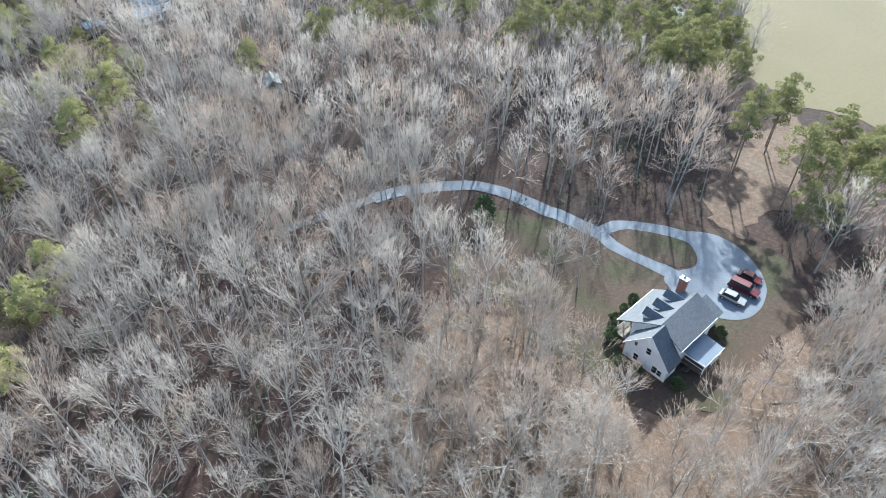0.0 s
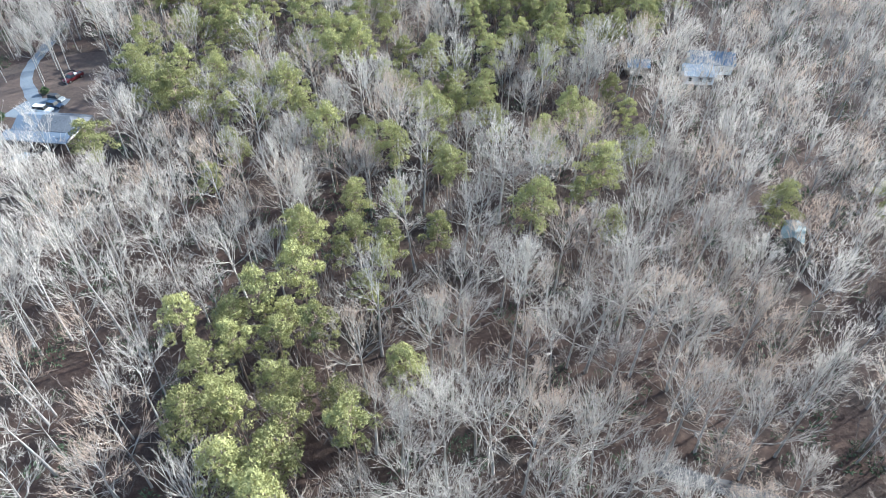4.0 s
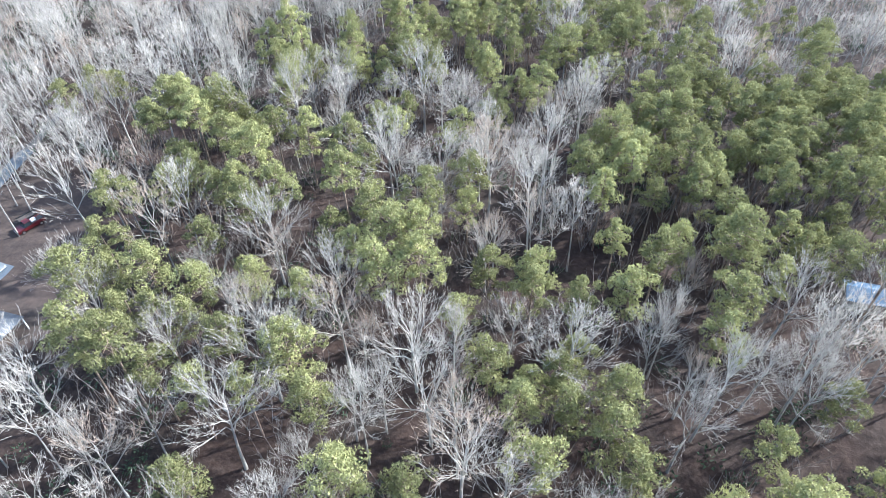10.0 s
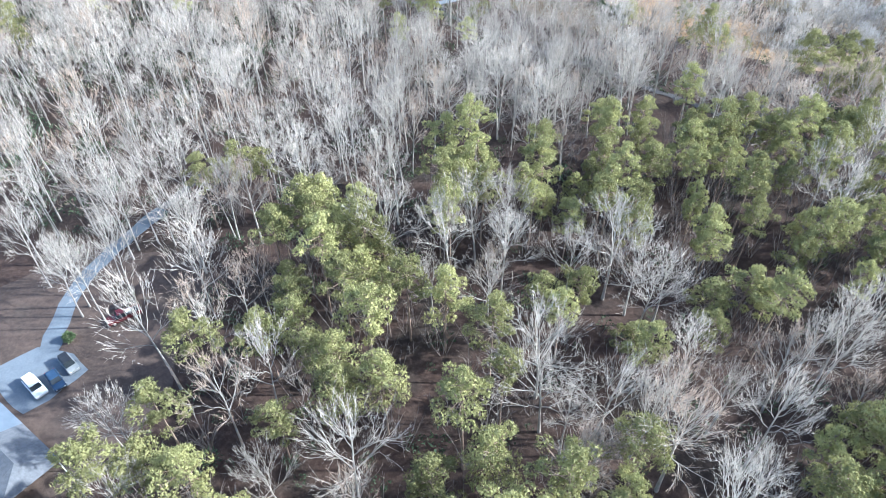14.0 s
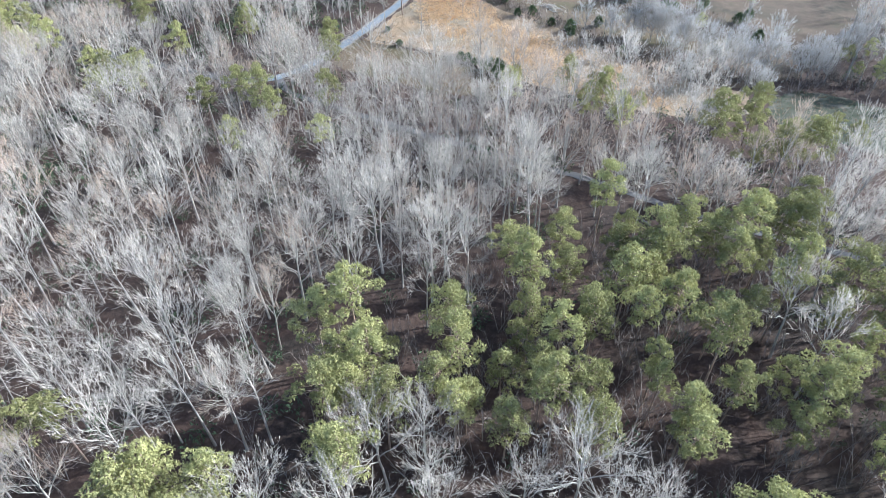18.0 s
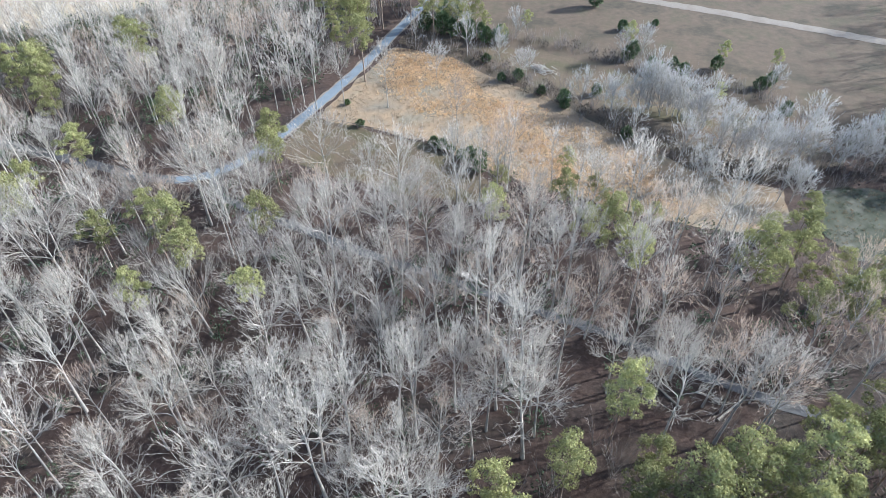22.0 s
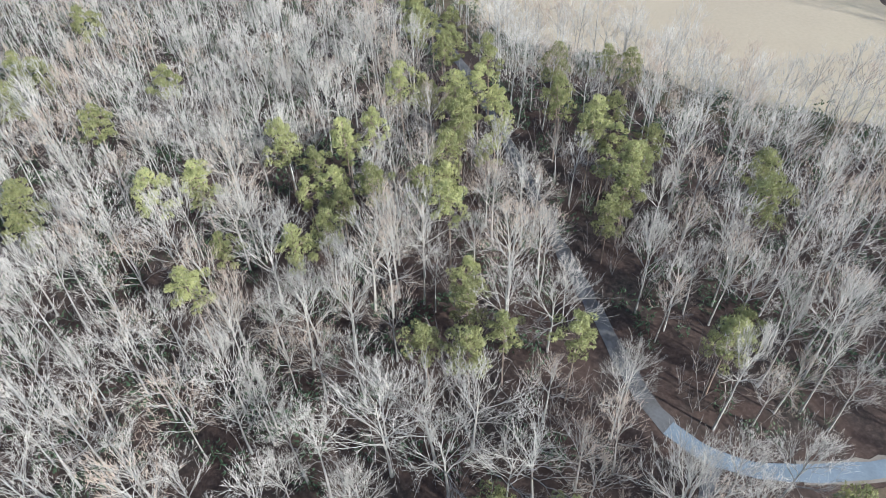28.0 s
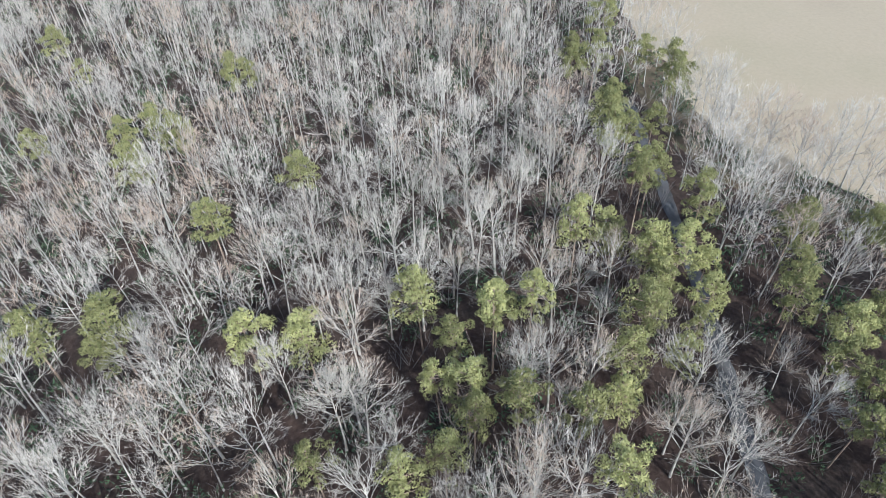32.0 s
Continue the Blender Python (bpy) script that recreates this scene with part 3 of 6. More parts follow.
def pine_tree(seed, height, reach, clumps=36, tufts=80, low=0.56, size=0.42):
    """A loblolly pine: tall bare trunk, whorls of limbs, and at their ends separate domes of needle tufts with dark gaps between. Returns trunk, limbs and crown."""
    rnd = np.random.default_rng(seed)
    trunk, limbs, crown = Shape(), Shape(), Shape()
    bend = rnd.normal(size=2) * 0.014 * height
    stem = np.array([(bend[0] * f * f, bend[1] * f * f, height * 0.95 * f) for f in np.linspace(0, 1, 6)])
    base = 0.0095 * height
    trunk.tube(np.vstack([[0, 0, -0.4], stem[1:]]), base * np.array([1.15, 0.92, 0.8, 0.64, 0.42, 0.1]), 6)
    # dead stubs below the crown
    for _ in range(5):
        a = rnd.uniform(0, 6.28)
        p = along(stem, rnd.uniform(0.3, low))
        trunk.tube(np.array([p, p + np.array((math.cos(a), math.sin(a), 0.15)) * rnd.uniform(0.6, 1.6)]), (0.04, 0.012), 3)
    turn = rnd.uniform(0, 6.28)
    lop = rnd.uniform(0, 6.28)
    for k in range(clumps):
        g = (k + rnd.uniform(0, 1)) / clumps
        f = low + (0.99 - low) * g
        turn += 2.4 + rnd.normal() * 0.35
        wide = reach * (math.sin(min(1.0, 0.26 + 0.78 * g) * math.pi * 0.95) ** 0.7) * (1 + 0.22 * math.cos(turn - lop))
        d = wide * (rnd.uniform(0.72, 1.1) if k % 3 else rnd.uniform(0.25, 0.6))
        start = along(stem, f * 0.97)
        c = start + np.array((math.cos(turn) * d, math.sin(turn) * d, (0.12 + 0.3 * g) * d + rnd.normal() * 0.3))
        if g > 0.94:
            c = along(stem, 1.0) + rnd.normal(size=3) * (0.3, 0.3, 0.15)
        limbs.tube(np.array([start, (start + c) / 2 - (0, 0, 0.08 * d), c - (0, 0, 0.1)]), (0.075, 0.055, 0.02), 3)
        dome = np.array((1.0, 1.0, 0.62)) * rnd.uniform(0.72, 1.2) * reach * 0.30
        # tufts over the dome: most lie like shingles on its skin, the rest stick out of it
        p = rnd.normal(size=(tufts, 3))
        p[:, 2] = np.abs(p[:, 2]) * 0.9 - 0.28
        p /= np.linalg.norm(p, axis=1)[:, None]
        root = c + p * dome * rnd.uniform(0.55, 1.0, (tufts, 1))
        tang = np.cross(p, rnd.normal(size=(tufts, 3)))
        tang /= np.linalg.norm(tang, axis=1)[:, None] + 1e-9
        flat = rnd.random(tufts) < 0.62
        way = np.where(flat[:, None], tang + p * 0.35 + (0, 0, 0.15), p + tang * 0.55 + (0, 0, 0.35))
        way /= np.linalg.norm(way, axis=1)[:, None]
        side = np.cross(p, way) + rnd.normal(size=(tufts, 3)) * 0.3
        side /= np.linalg.norm(side, axis=1)[:, None] + 1e-9
        ln = rnd.uniform(0.75, 1.5, tufts) * size
        h = side * (rnd.uniform(0.3, 0.52, tufts) * size)[:, None] * np.where(flat, 1.0, 0.5)[:, None]
        v = np.stack([root - h, root + h, root + way * ln[:, None]], 1).reshape(-1, 3)
        crown.add(v, np.arange(len(v)).reshape(-1, 3))
    return trunk.arrays(), limbs.arrays(), crown.arrays()


def cedar_tree(seed, height, reach, tufts=700):
    """A dense dark evergreen that keeps its foliage to the ground, with an uneven outline."""
    rnd = np.random.default_rng(seed)
    trunk, crown = Shape(), Shape()
    trunk.tube(np.array([(0, 0, -0.3), (0.03, 0, height * 0.5), (0, 0.03, height * 0.93)]), (0.03 * height, 0.02 * height, 0.005), 6)
    lumps = rnd.normal(size=(14, 3))
    lumps /= np.linalg.norm(lumps, axis=1)[:, None]
    p = rnd.normal(size=(tufts, 3))
    p /= np.linalg.norm(p, axis=1)[:, None]
    swell = 0.8 + 0.3 * np.clip((p @ lumps.T).max(1), 0, 1) ** 6
    r = swell * rnd.uniform(0.35, 1.0, tufts) ** 0.5
    f = 0.5 + 0.5 * p[:, 2] * r
    thin = np.where(f > 0.3, 1 - 0.62 * (f - 0.3) / 0.7, 1.0) * (1 + 0.16 * np.sin(9 * f + 3 * p[:, 0]))
    at = np.stack([p[:, 0] * r * reach * thin, p[:, 1] * r * reach * thin, 0.15 + f * height * 0.95], 1)
    way = p * (1, 1, 0.5) + rnd.normal(size=(tufts, 3)) * 0.5 + np.array((0, 0, 0.5))
    k = 0.11 * (height * reach) ** 0.5 + 0.12
    crown.blades(at, way, rnd.uniform(0.7, 1.4, tufts) * k * 1.3, rnd.uniform(0.5, 0.9, tufts) * k, rnd)
    return trunk.arrays(), crown.arrays()


def brush(seed, height, stems=5):
    """Bare brush: thin stems that fan out of the ground."""
    rnd = np.random.default_rng(seed)
    s = Shape()
    for k in range(stems):
        a = rnd.uniform(0, 6.28)
        w = np.array((math.cos(a) * rnd.uniform(0.1, 0.55), math.sin(a) * rnd.uniform(0.1, 0.55), 1.0))
        h = height * rnd.uniform(0.6, 1.0)
        root = np.array((rnd.normal() * 0.3, rnd.normal() * 0.3, -0.1))
        stem = np.array([root, root + w * h * 0.5 + rnd.normal(size=3) * 0.1, root + w * h])
        s.tube(stem, (0.035, 0.025, 0.006), 3)
        n = 9
        at = np.array([along(stem, x) for x in rnd.uniform(0.25, 1, n)])
        s.blades(at, w + rnd.normal(size=(n, 3)) * 0.5, rnd.uniform(0.4, 0.9, n) * height * 0.28, rnd.uniform(0.04, 0.07, n), rnd)
    return s.arrays()


def shrub(seed, height, tufts=56):
    rnd = np.random.default_rng(seed)
    s = Shape()
    p = rnd.normal(size=(tufts, 3))
    p /= np.linalg.norm(p, axis=1)[:, None]
    r = rnd.uniform(0.5, 1.0, (tufts, 1))
    at = p * r * (height * 0.55, height * 0.55, height * 0.5) + (0, 0, height * 0.5)
    s.blades(at, p + rnd.normal(size=(tufts, 3)) * 0.6 + (0, 0, 0.3), rnd.uniform(0.3, 0.6, tufts) * height * 0.4, rnd.uniform(0.12, 0.25, tufts) * height * 0.5, rnd)
    return s.arrays()


def stand_of(name, shapes, places, material, label, category):
    """Many plants in one mesh, each turned and scaled by itself. Places: x, y, turn, scale, stretch, shape."""
    if not places:
        return None
    vs, ts, n = [], [], 0
    for x, y, a, s, h, k in places:
        v, t = shapes[k]
        c, d = math.cos(a) * s, math.sin(a) * s
        w = np.empty_like(v)
        w[:, 0] = v[:, 0] * c - v[:, 1] * d + x
        w[:, 1] = v[:, 0] * d + v[:, 1] * c + y
        w[:, 2] = v[:, 2] * s * h - 0.1
        vs.append(w)
        ts.append(t + n)
        n += len(v)
    ob = new(name, mesh_of_triangles(name, np.concatenate(vs), np.concatenate(ts), material))
    return tagged(ob, label, category, kind="stuff")


# where pines stand, stand by stand
PINES_A = [(-294.6, 191.5), (-286.4, 234.7), (-266.0, 222.6), (-264.8, 215.6), (-264.5, 227.8), (-260.0, 197.5), (-246.9, 258.1), (-232.1, 245.7), (-211.6, 234.8), (-209.2, 257.5), (-208.9, 266.6), (-207.8, 234.5), (-205.6, 227.4), (-179.0, 266.8), (-111.4, 218.9), (-107.3, 225.0), (-105.0, 228.5), (-89.7, 218.6), (-86.9, 214.6), (-86.2, 226.1), (-83.6, 220.7), (-80.9, 254.7), (-80.2, 211.5), (-79.9, 228.2), (-79.3, 192.0), (-76.6, 214.9), (-76.1, 219.2), (-75.7, 257.4), (-75.6, 251.0), (-74.4, 223.4), (-74.3, 182.4), (-73.9, 247.8), (-73.8, 199.9), (-72.9, 243.1), (-71.7, 255.8), (-71.5, 172.2), (-71.0, 203.7), (-70.7, 218.6), (-70.5, 222.8), (-70.4, 246.2), (-70.2, 251.4), (-69.8, 176.8), (-69.4, 237.6), (-67.8, 211.1), (-66.7, 143.0), (-65.6, 202.0), (-65.5, 235.4), (-65.4, 245.5)]
PINES_B = [(-63.7, 178.4), (-62.8, 161.9), (-62.5, 262.6), (-62.3, 191.0), (-61.4, 218.1), (-60.4, 252.5), (-59.3, 258.0), (-58.7, 172.1), (-57.6, 162.4), (-57.3, 198.3), (-56.2, 252.1), (-55.4, 219.6), (-54.5, 172.8), (-54.3, 177.7), (-53.3, 202.2), (-52.7, 162.2), (-52.5, 262.9), (-49.8, 249.8), (-48.1, 259.8), (-47.5, 181.5), (-46.7, 255.9), (-46.3, 264.9), (-46.1, 218.4), (-45.9, 161.0), (-45.2, 169.0), (-44.3, 229.5), (-41.2, 203.9), (-41.0, 137.3), (-40.9, 213.0), (-40.8, 149.7), (-40.7, 257.2), (-40.2, 233.0), (-40.2, 194.8), (-39.4, 163.1), (-39.2, 181.1), (-38.7, 251.8), (-35.6, 168.3), (-35.4, 201.2), (-35.2, 191.3), (-32.9, 266.4), (-32.2, 262.6), (-31.2, 101.7), (-29.6, 231.6), (-29.6, 162.5), (-29.6, 195.1), (-27.8, 258.3), (-27.2, 184.8), (-26.7, 254.8)]
PINES_C = [(-300.4, 321.1), (-297.0, 314.8), (-292.7, 338.1), (-284.9, 328.9), (-271.8, 320.3), (-261.2, 318.9), (-258.6, 324.6), (-247.2, 322.7), (-238.0, 315.6), (-236.6, 360.2), (-234.2, 315.8), (-233.4, 309.3), (-233.3, 321.5), (-232.9, 364.8), (-227.9, 325.7), (-227.2, 330.0), (-224.5, 344.2), (-222.7, 321.8), (-219.8, 328.8), (-217.9, 319.2), (-217.0, 295.1), (-216.8, 282.9), (-216.7, 340.3), (-215.4, 300.2), (-215.3, 325.9), (-214.5, 317.8), (-213.1, 294.6), (-212.7, 346.9), (-209.7, 322.4), (-208.9, 289.0), (-207.0, 313.5), (-205.8, 343.3), (-204.3, 356.5), (-203.3, 347.1), (-203.0, 286.5), (-201.4, 291.0), (-200.8, 312.5), (-197.7, 297.8), (-197.6, 350.4), (-197.5, 342.4), (-197.2, 306.2), (-197.1, 291.9), (-191.6, 287.9), (-190.2, 344.3), (-189.1, 271.6), (-187.5, 282.5), (-187.5, 309.3), (-187.3, 342.2)]
PINES_D = [(-180.8, 330.5), (-176.9, 363.5), (-174.8, 309.5), (-169.6, 307.4), (-163.5, 300.0), (-161.5, 311.3), (-158.9, 305.3), (-157.2, 331.2), (-156.4, 320.0), (-154.8, 345.9), (-152.0, 341.4), (-135.2, 301.8), (-132.4, 310.3), (-131.0, 401.5), (-126.9, 387.5), (-125.8, 341.5), (-125.6, 308.4), (-124.8, 416.5), (-124.5, 295.2), (-123.9, 337.4), (-118.5, 303.0), (-117.8, 416.7), (-114.0, 318.0), (-105.6, 300.6), (-74.6, 332.7), (-63.4, 341.5), (-59.9, 282.6), (-58.4, 337.8), (-55.6, 276.9), (-54.2, 331.4), (-53.7, 273.7), (-52.0, 288.5), (-51.9, 267.9), (-49.1, 279.5), (-49.0, 329.3), (-47.2, 298.1), (-42.5, 268.9), (-42.3, 287.5), (-41.6, 292.4), (-39.5, 279.0), (-36.7, 282.2), (-36.2, 272.3), (-35.2, 285.9), (-32.8, 291.9), (-31.8, 277.4), (-31.6, 281.8), (-29.8, 332.8), (-28.2, 295.1)]
PINES_E = [(117.8, 16.9), (111.8, 20.2), (127.3, 22.7), (110.5, 23.6), (120.7, 26.1), (135.1, 29.2), (119.5, 29.8), (119.6, 42.0), (136.2, 42.0), (138.3, 55.6), (137.0, 60.5), (136.6, 64.7), (150.9, 68.1), (159.4, 69.2), (134.3, 70.8), (-9.6, 76.2), (137.1, 80.7), (-10.9, 81.6), (-22.9, 85.8), (-2.4, 86.7), (-10.7, 87.3), (-18.3, 88.8), (-21.0, 91.4), (-10.5, 93.7), (2.6, 98.0), (131.7, 99.5), (-10.5, 101.9), (-25.0, 104.8), (120.6, 105.0), (-21.3, 108.0), (-6.0, 114.2), (-3.7, 118.2), (-18.0, 119.4), (-12.3, 121.6), (-4.4, 121.9), (-18.1, 123.8), (3.7, 125.5), (-10.2, 125.7), (112.0, 128.1), (19.0, 132.3), (104.9, 133.2), (-5.0, 134.0), (33.6, 134.3), (-13.0, 135.2), (94.6, 137.8), (27.2, 139.9), (62.7, 140.7), (104.3, 141.0)]
PINES_F = [(3.9, 143.6), (32.2, 145.2), (83.8, 145.2), (2.7, 147.1), (90.4, 147.9), (-7.7, 148.9), (0.3, 152.7), (-22.1, 153.9), (-15.1, 155.1), (39.5, 155.1), (117.3, 155.6), (22.3, 156.1), (25.5, 160.5), (-0.8, 161.5), (21.0, 161.9), (11.1, 164.6), (30.4, 165.0), (7.4, 168.1), (-4.3, 169.9), (38.6, 170.4), (2.5, 171.0), (26.5, 171.4), (7.8, 173.8), (0.3, 174.0), (-9.1, 174.5), (-3.9, 175.1), (2.1, 180.6), (36.2, 181.4), (-15.8, 182.9), (21.2, 185.7), (-22.7, 188.0), (1.0, 189.2), (-5.8, 189.9), (22.0, 191.9), (8.4, 192.1), (-13.0, 192.6), (-6.2, 194.4), (-25.1, 197.5), (11.9, 199.7), (-26.6, 202.2), (29.8, 202.7), (5.3, 203.8), (22.6, 204.1), (26.6, 206.3), (33.5, 206.5), (-20.0, 206.6), (15.1, 206.7), (38.4, 207.1)]
PINES_G = [(47.0, 207.8), (30.5, 210.1), (35.4, 210.8), (-21.2, 213.4), (2.4, 214.3), (23.5, 215.1), (11.0, 217.3), (-1.0, 219.6), (40.8, 219.6), (6.0, 219.7), (17.9, 220.3), (31.4, 221.2), (7.8, 223.5), (20.7, 224.2), (39.3, 224.6), (50.2, 224.6), (3.4, 224.8), (16.0, 225.1), (-2.6, 225.4), (44.8, 225.8), (-26.4, 227.4), (11.8, 228.5), (24.7, 231.4), (0.2, 231.9), (30.2, 232.8), (35.8, 234.2), (14.5, 235.3), (-20.1, 237.3), (8.5, 237.5), (39.1, 238.4), (35.3, 240.2), (6.7, 241.0), (20.1, 242.7), (59.9, 243.3), (-22.8, 244.1), (8.9, 244.3), (-14.1, 246.0), (-18.9, 247.7), (27.9, 247.9), (7.5, 249.3), (34.1, 249.9), (-15.4, 250.3), (51.2, 250.4), (38.5, 250.5), (13.6, 250.7), (57.6, 252.0), (46.2, 252.9), (19.2, 253.2)]
PINES_H = [(25.4, 253.8), (8.4, 254.5), (-4.8, 260.6), (41.9, 262.2), (-14.2, 262.9), (-22.6, 264.1), (31.6, 264.2), (19.5, 264.2), (-12.1, 266.4), (1.2, 267.0), (14.2, 267.1), (-25.5, 268.8), (-2.9, 269.1), (7.7, 269.8), (-10.4, 270.2), (-15.7, 271.9), (20.6, 273.6), (51.2, 273.9), (4.6, 274.4), (0.6, 274.4), (-6.0, 278.3), (-25.6, 278.4), (-21.3, 280.4), (45.0, 282.6)]
PINES_I = [(19.0, 284.8), (33.7, 285.4), (-16.6, 285.5), (-9.2, 286.4), (2.5, 286.8), (-1.6, 287.2), (10.0, 287.5), (-15.8, 289.6), (-24.2, 290.7), (-6.4, 292.1), (16.1, 294.9), (-19.7, 295.5), (1.0, 295.8), (31.0, 296.9), (-23.0, 297.5), (11.8, 298.0), (41.4, 299.5), (-16.8, 303.3), (-21.4, 304.1), (3.8, 305.1), (-13.7, 309.6), (-21.8, 327.0), (-16.4, 328.5), (-10.8, 331.5), (-22.7, 341.7)]
HARDWOODS_A = [(-59.4, 131.8), (-68.8, 171.3), (-102.5, 208.9), (-100.2, 220.7), (-61.9, 224.9), (-72.9, 226.4), (-178.6, 232.6), (-97.0, 233.6), (-195.5, 238.5), (-63.1, 240.1), (-208.2, 240.5), (-57.5, 240.9), (-89.0, 241.4), (-112.1, 242.8), (-223.9, 243.0), (-226.7, 253.9), (-180.7, 254.0), (-153.6, 259.9), (-265.2, 262.3), (-89.4, 263.0), (-230.5, 263.2), (-129.7, 266.6), (-81.2, 267.6), (-108.4, 267.7), (-133.1, 271.0), (-180.1, 271.4), (-216.6, 272.0), (-62.2, 272.1), (-92.7, 273.8), (-138.1, 276.0), (-232.7, 277.6), (-185.8, 278.4), (-123.7, 278.6), (-68.8, 278.6), (-152.3, 280.1), (-107.2, 281.0), (-84.2, 282.0)]
HARDWOODS_B = [(-176.9, 283.9), (-102.5, 285.7), (-136.6, 286.3), (-229.8, 287.7), (-69.8, 289.1), (-77.2, 292.6), (-58.3, 293.3), (-182.3, 294.3), (-100.1, 295.1), (-235.8, 295.5), (-135.0, 295.6), (-114.2, 298.0), (-64.2, 299.8), (-192.7, 300.5), (-206.1, 303.1), (-92.0, 303.6), (-151.9, 303.9), (-188.1, 304.5), (-221.9, 304.9), (-86.6, 307.0), (-101.2, 308.8), (-275.1, 308.9), (-71.8, 314.0), (-153.6, 315.3), (-142.3, 316.0), (-195.5, 319.7), (-99.4, 321.7), (-131.3, 322.5), (-105.6, 324.0), (-89.8, 326.9), (-121.5, 328.3), (-212.9, 331.6), (-192.7, 333.6), (-176.2, 334.0), (-112.8, 339.9), (-146.5, 349.6), (-160.6, 383.3)]
HARDWOODS_C = [(71.8, 0.8), (59.3, 9.9), (48.8, 21.7), (66.1, 46.4), (76.5, 48.9), (5.6, 54.1), (36.8, 57.4), (21.9, 59.0), (108.1, 63.7), (16.9, 66.4), (114.9, 67.2), (-5.8, 69.4), (36.2, 71.8), (3.3, 73.1), (-7.3, 73.8), (-19.3, 75.9), (30.6, 77.7), (25.5, 79.7), (8.4, 80.1), (64.4, 81.7), (76.2, 83.9), (88.5, 84.8), (19.7, 88.2), (15.5, 90.6), (40.7, 101.8), (19.3, 104.7), (6.5, 107.2), (41.3, 107.4), (-3.7, 109.2), (40.7, 112.7), (-21.5, 117.2), (-30.3, 119.5), (-48.9, 125.2), (79.0, 126.0), (24.3, 126.6), (-24.1, 132.7), (7.4, 132.8)]
HARDWOODS_D = [(-12.4, 144.2), (-37.8, 144.6), (13.4, 144.6), (-2.1, 146.9), (27.5, 148.3), (-57.3, 150.3), (-21.9, 151.3), (10.9, 155.6), (34.8, 157.7), (-39.4, 157.9), (57.4, 165.4), (-26.0, 165.8), (-52.8, 167.3), (-15.6, 167.8), (-39.5, 169.2), (-20.2, 175.9), (-43.9, 175.9), (0.5, 177.3), (-31.5, 177.3), (17.3, 181.0), (-34.3, 184.6), (26.6, 185.0), (-57.2, 185.0), (-45.8, 188.0), (-49.6, 191.7), (30.7, 196.5), (-17.9, 216.5), (-28.5, 218.5), (-52.4, 228.0), (-15.3, 228.7), (-44.9, 241.3), (-34.6, 243.6), (-39.3, 245.0), (-15.0, 283.0), (-32.6, 304.9), (-46.8, 313.6), (-39.7, 314.2), (-14.9, 317.0)]
PINE_STANDS = [PINES_A, PINES_B, PINES_C, PINES_D, PINES_E, PINES_F, PINES_G, PINES_H, PINES_I]
HARDWOOD_STANDS = [HARDWOODS_A, HARDWOODS_B, HARDWOODS_C, HARDWOODS_D]
OPEN = [FIELD_EAST, FIELD_NORTH, MEADOW, MOWN, PASTURE_EDGE, MARSH, PAD]
SPAN = [(-405, 345), (-405, 100), (-350, 100), (-240, 165), (-170, 198), (-130, 195), (-130, 155), (-100, 145), (-60, 85), (-40, 40), (10, -5), (60, -18),
        (130, 0), (185, 30), (225, 75), (258, 110), (235, 165), (200, 215), (165, 250), (110, 290), (85, 330), (70, 380), (30, 400), (40, 520), (-300, 520), (-405, 420)]
HOUSES = [(180.5, 94.5, 8), (170.6, 87.1, 4), (72, 26, 15), (60, 18, 11), (71, 12, 9), (-98, 167, 11), (-89, 161, 10), (-80, 156, 8), (64, 214, 7.5), (47.5, 212.5, 3.2), (70, 145, 2.6)]


def clear_of_ways(x, y, extra=0.0):
    return all(off_line(x, y, line) > gap + extra for line, gap in WAYS)



def before_fence(x, y):
    """The open ground between the wood and the fenced meadow."""
    return -136 < x < -83 and 341.5 < y < 368


def by_marsh(x, y):
    """The low scrub between the lane and the marsh, with no tall trees."""
    return -26 < x < 60 and 336 < y < 384


rnd = random.Random(5)
pines = [(x, y) for stand in PINE_STANDS for x, y in stand if not before_fence(x, y) and not any(inside(x, y, c) for c in (FIELD_NORTH, PAD)) and clear_of_ways(x, y, -0.8)
         and all((x - a) ** 2 + (y - b) ** 2 > (r * 0.75) ** 2 for a, b, r in HOUSES)]
marked = [(x, y) for stand in HARDWOOD_STANDS for x, y in stand if not before_fence(x, y) and clear_of_ways(x, y, -0.6) and not any(inside(x, y, c) for c in (FIELD_NORTH, FIELD_EAST, PAD, YARD_1))
          and all((x - a) ** 2 + (y - b) ** 2 > (r * 0.75) ** 2 for a, b, r in HOUSES)]
pines += [(-122, 438), (-124, 447), (-137.5, 432), (-140, 441), (-139, 425), (-138, 449)]
# pines along the hay field behind the white house, and both sides of the long drive where it leaves the wood
EDGE_PINES = [(150.6, 75.9), (166.3, 80.7), (167.4, 74.6), (157.1, 65.5), (146.0, 65.1), (143.0, 56.1), (143.3, 76.0), (144.3, 81.7), (136.9, 88.6), (144.2, 103.7), (135.7, 106.4), (127.4, 109.1),
              (121.5, 109.7), (119.1, 124.3), (113.5, 132.0), (97.6, 141.6), (89.7, 146.3), (139.5, 43.4), (124.4, 43.1), (139.0, 29.8), (130.8, 22.0), (126.6, 18.2), (138.6, 120.3), (139.9, 113.7),
              (147.3, 113.2), (127.0, 108.5), (134.2, 95.8), (140.9, 88.6), (173.6, 99.5), (162.7, 78.9), (156.0, 84.0), (152.0, 92.0), (160.0, 90.0), (148.0, 98.0)]
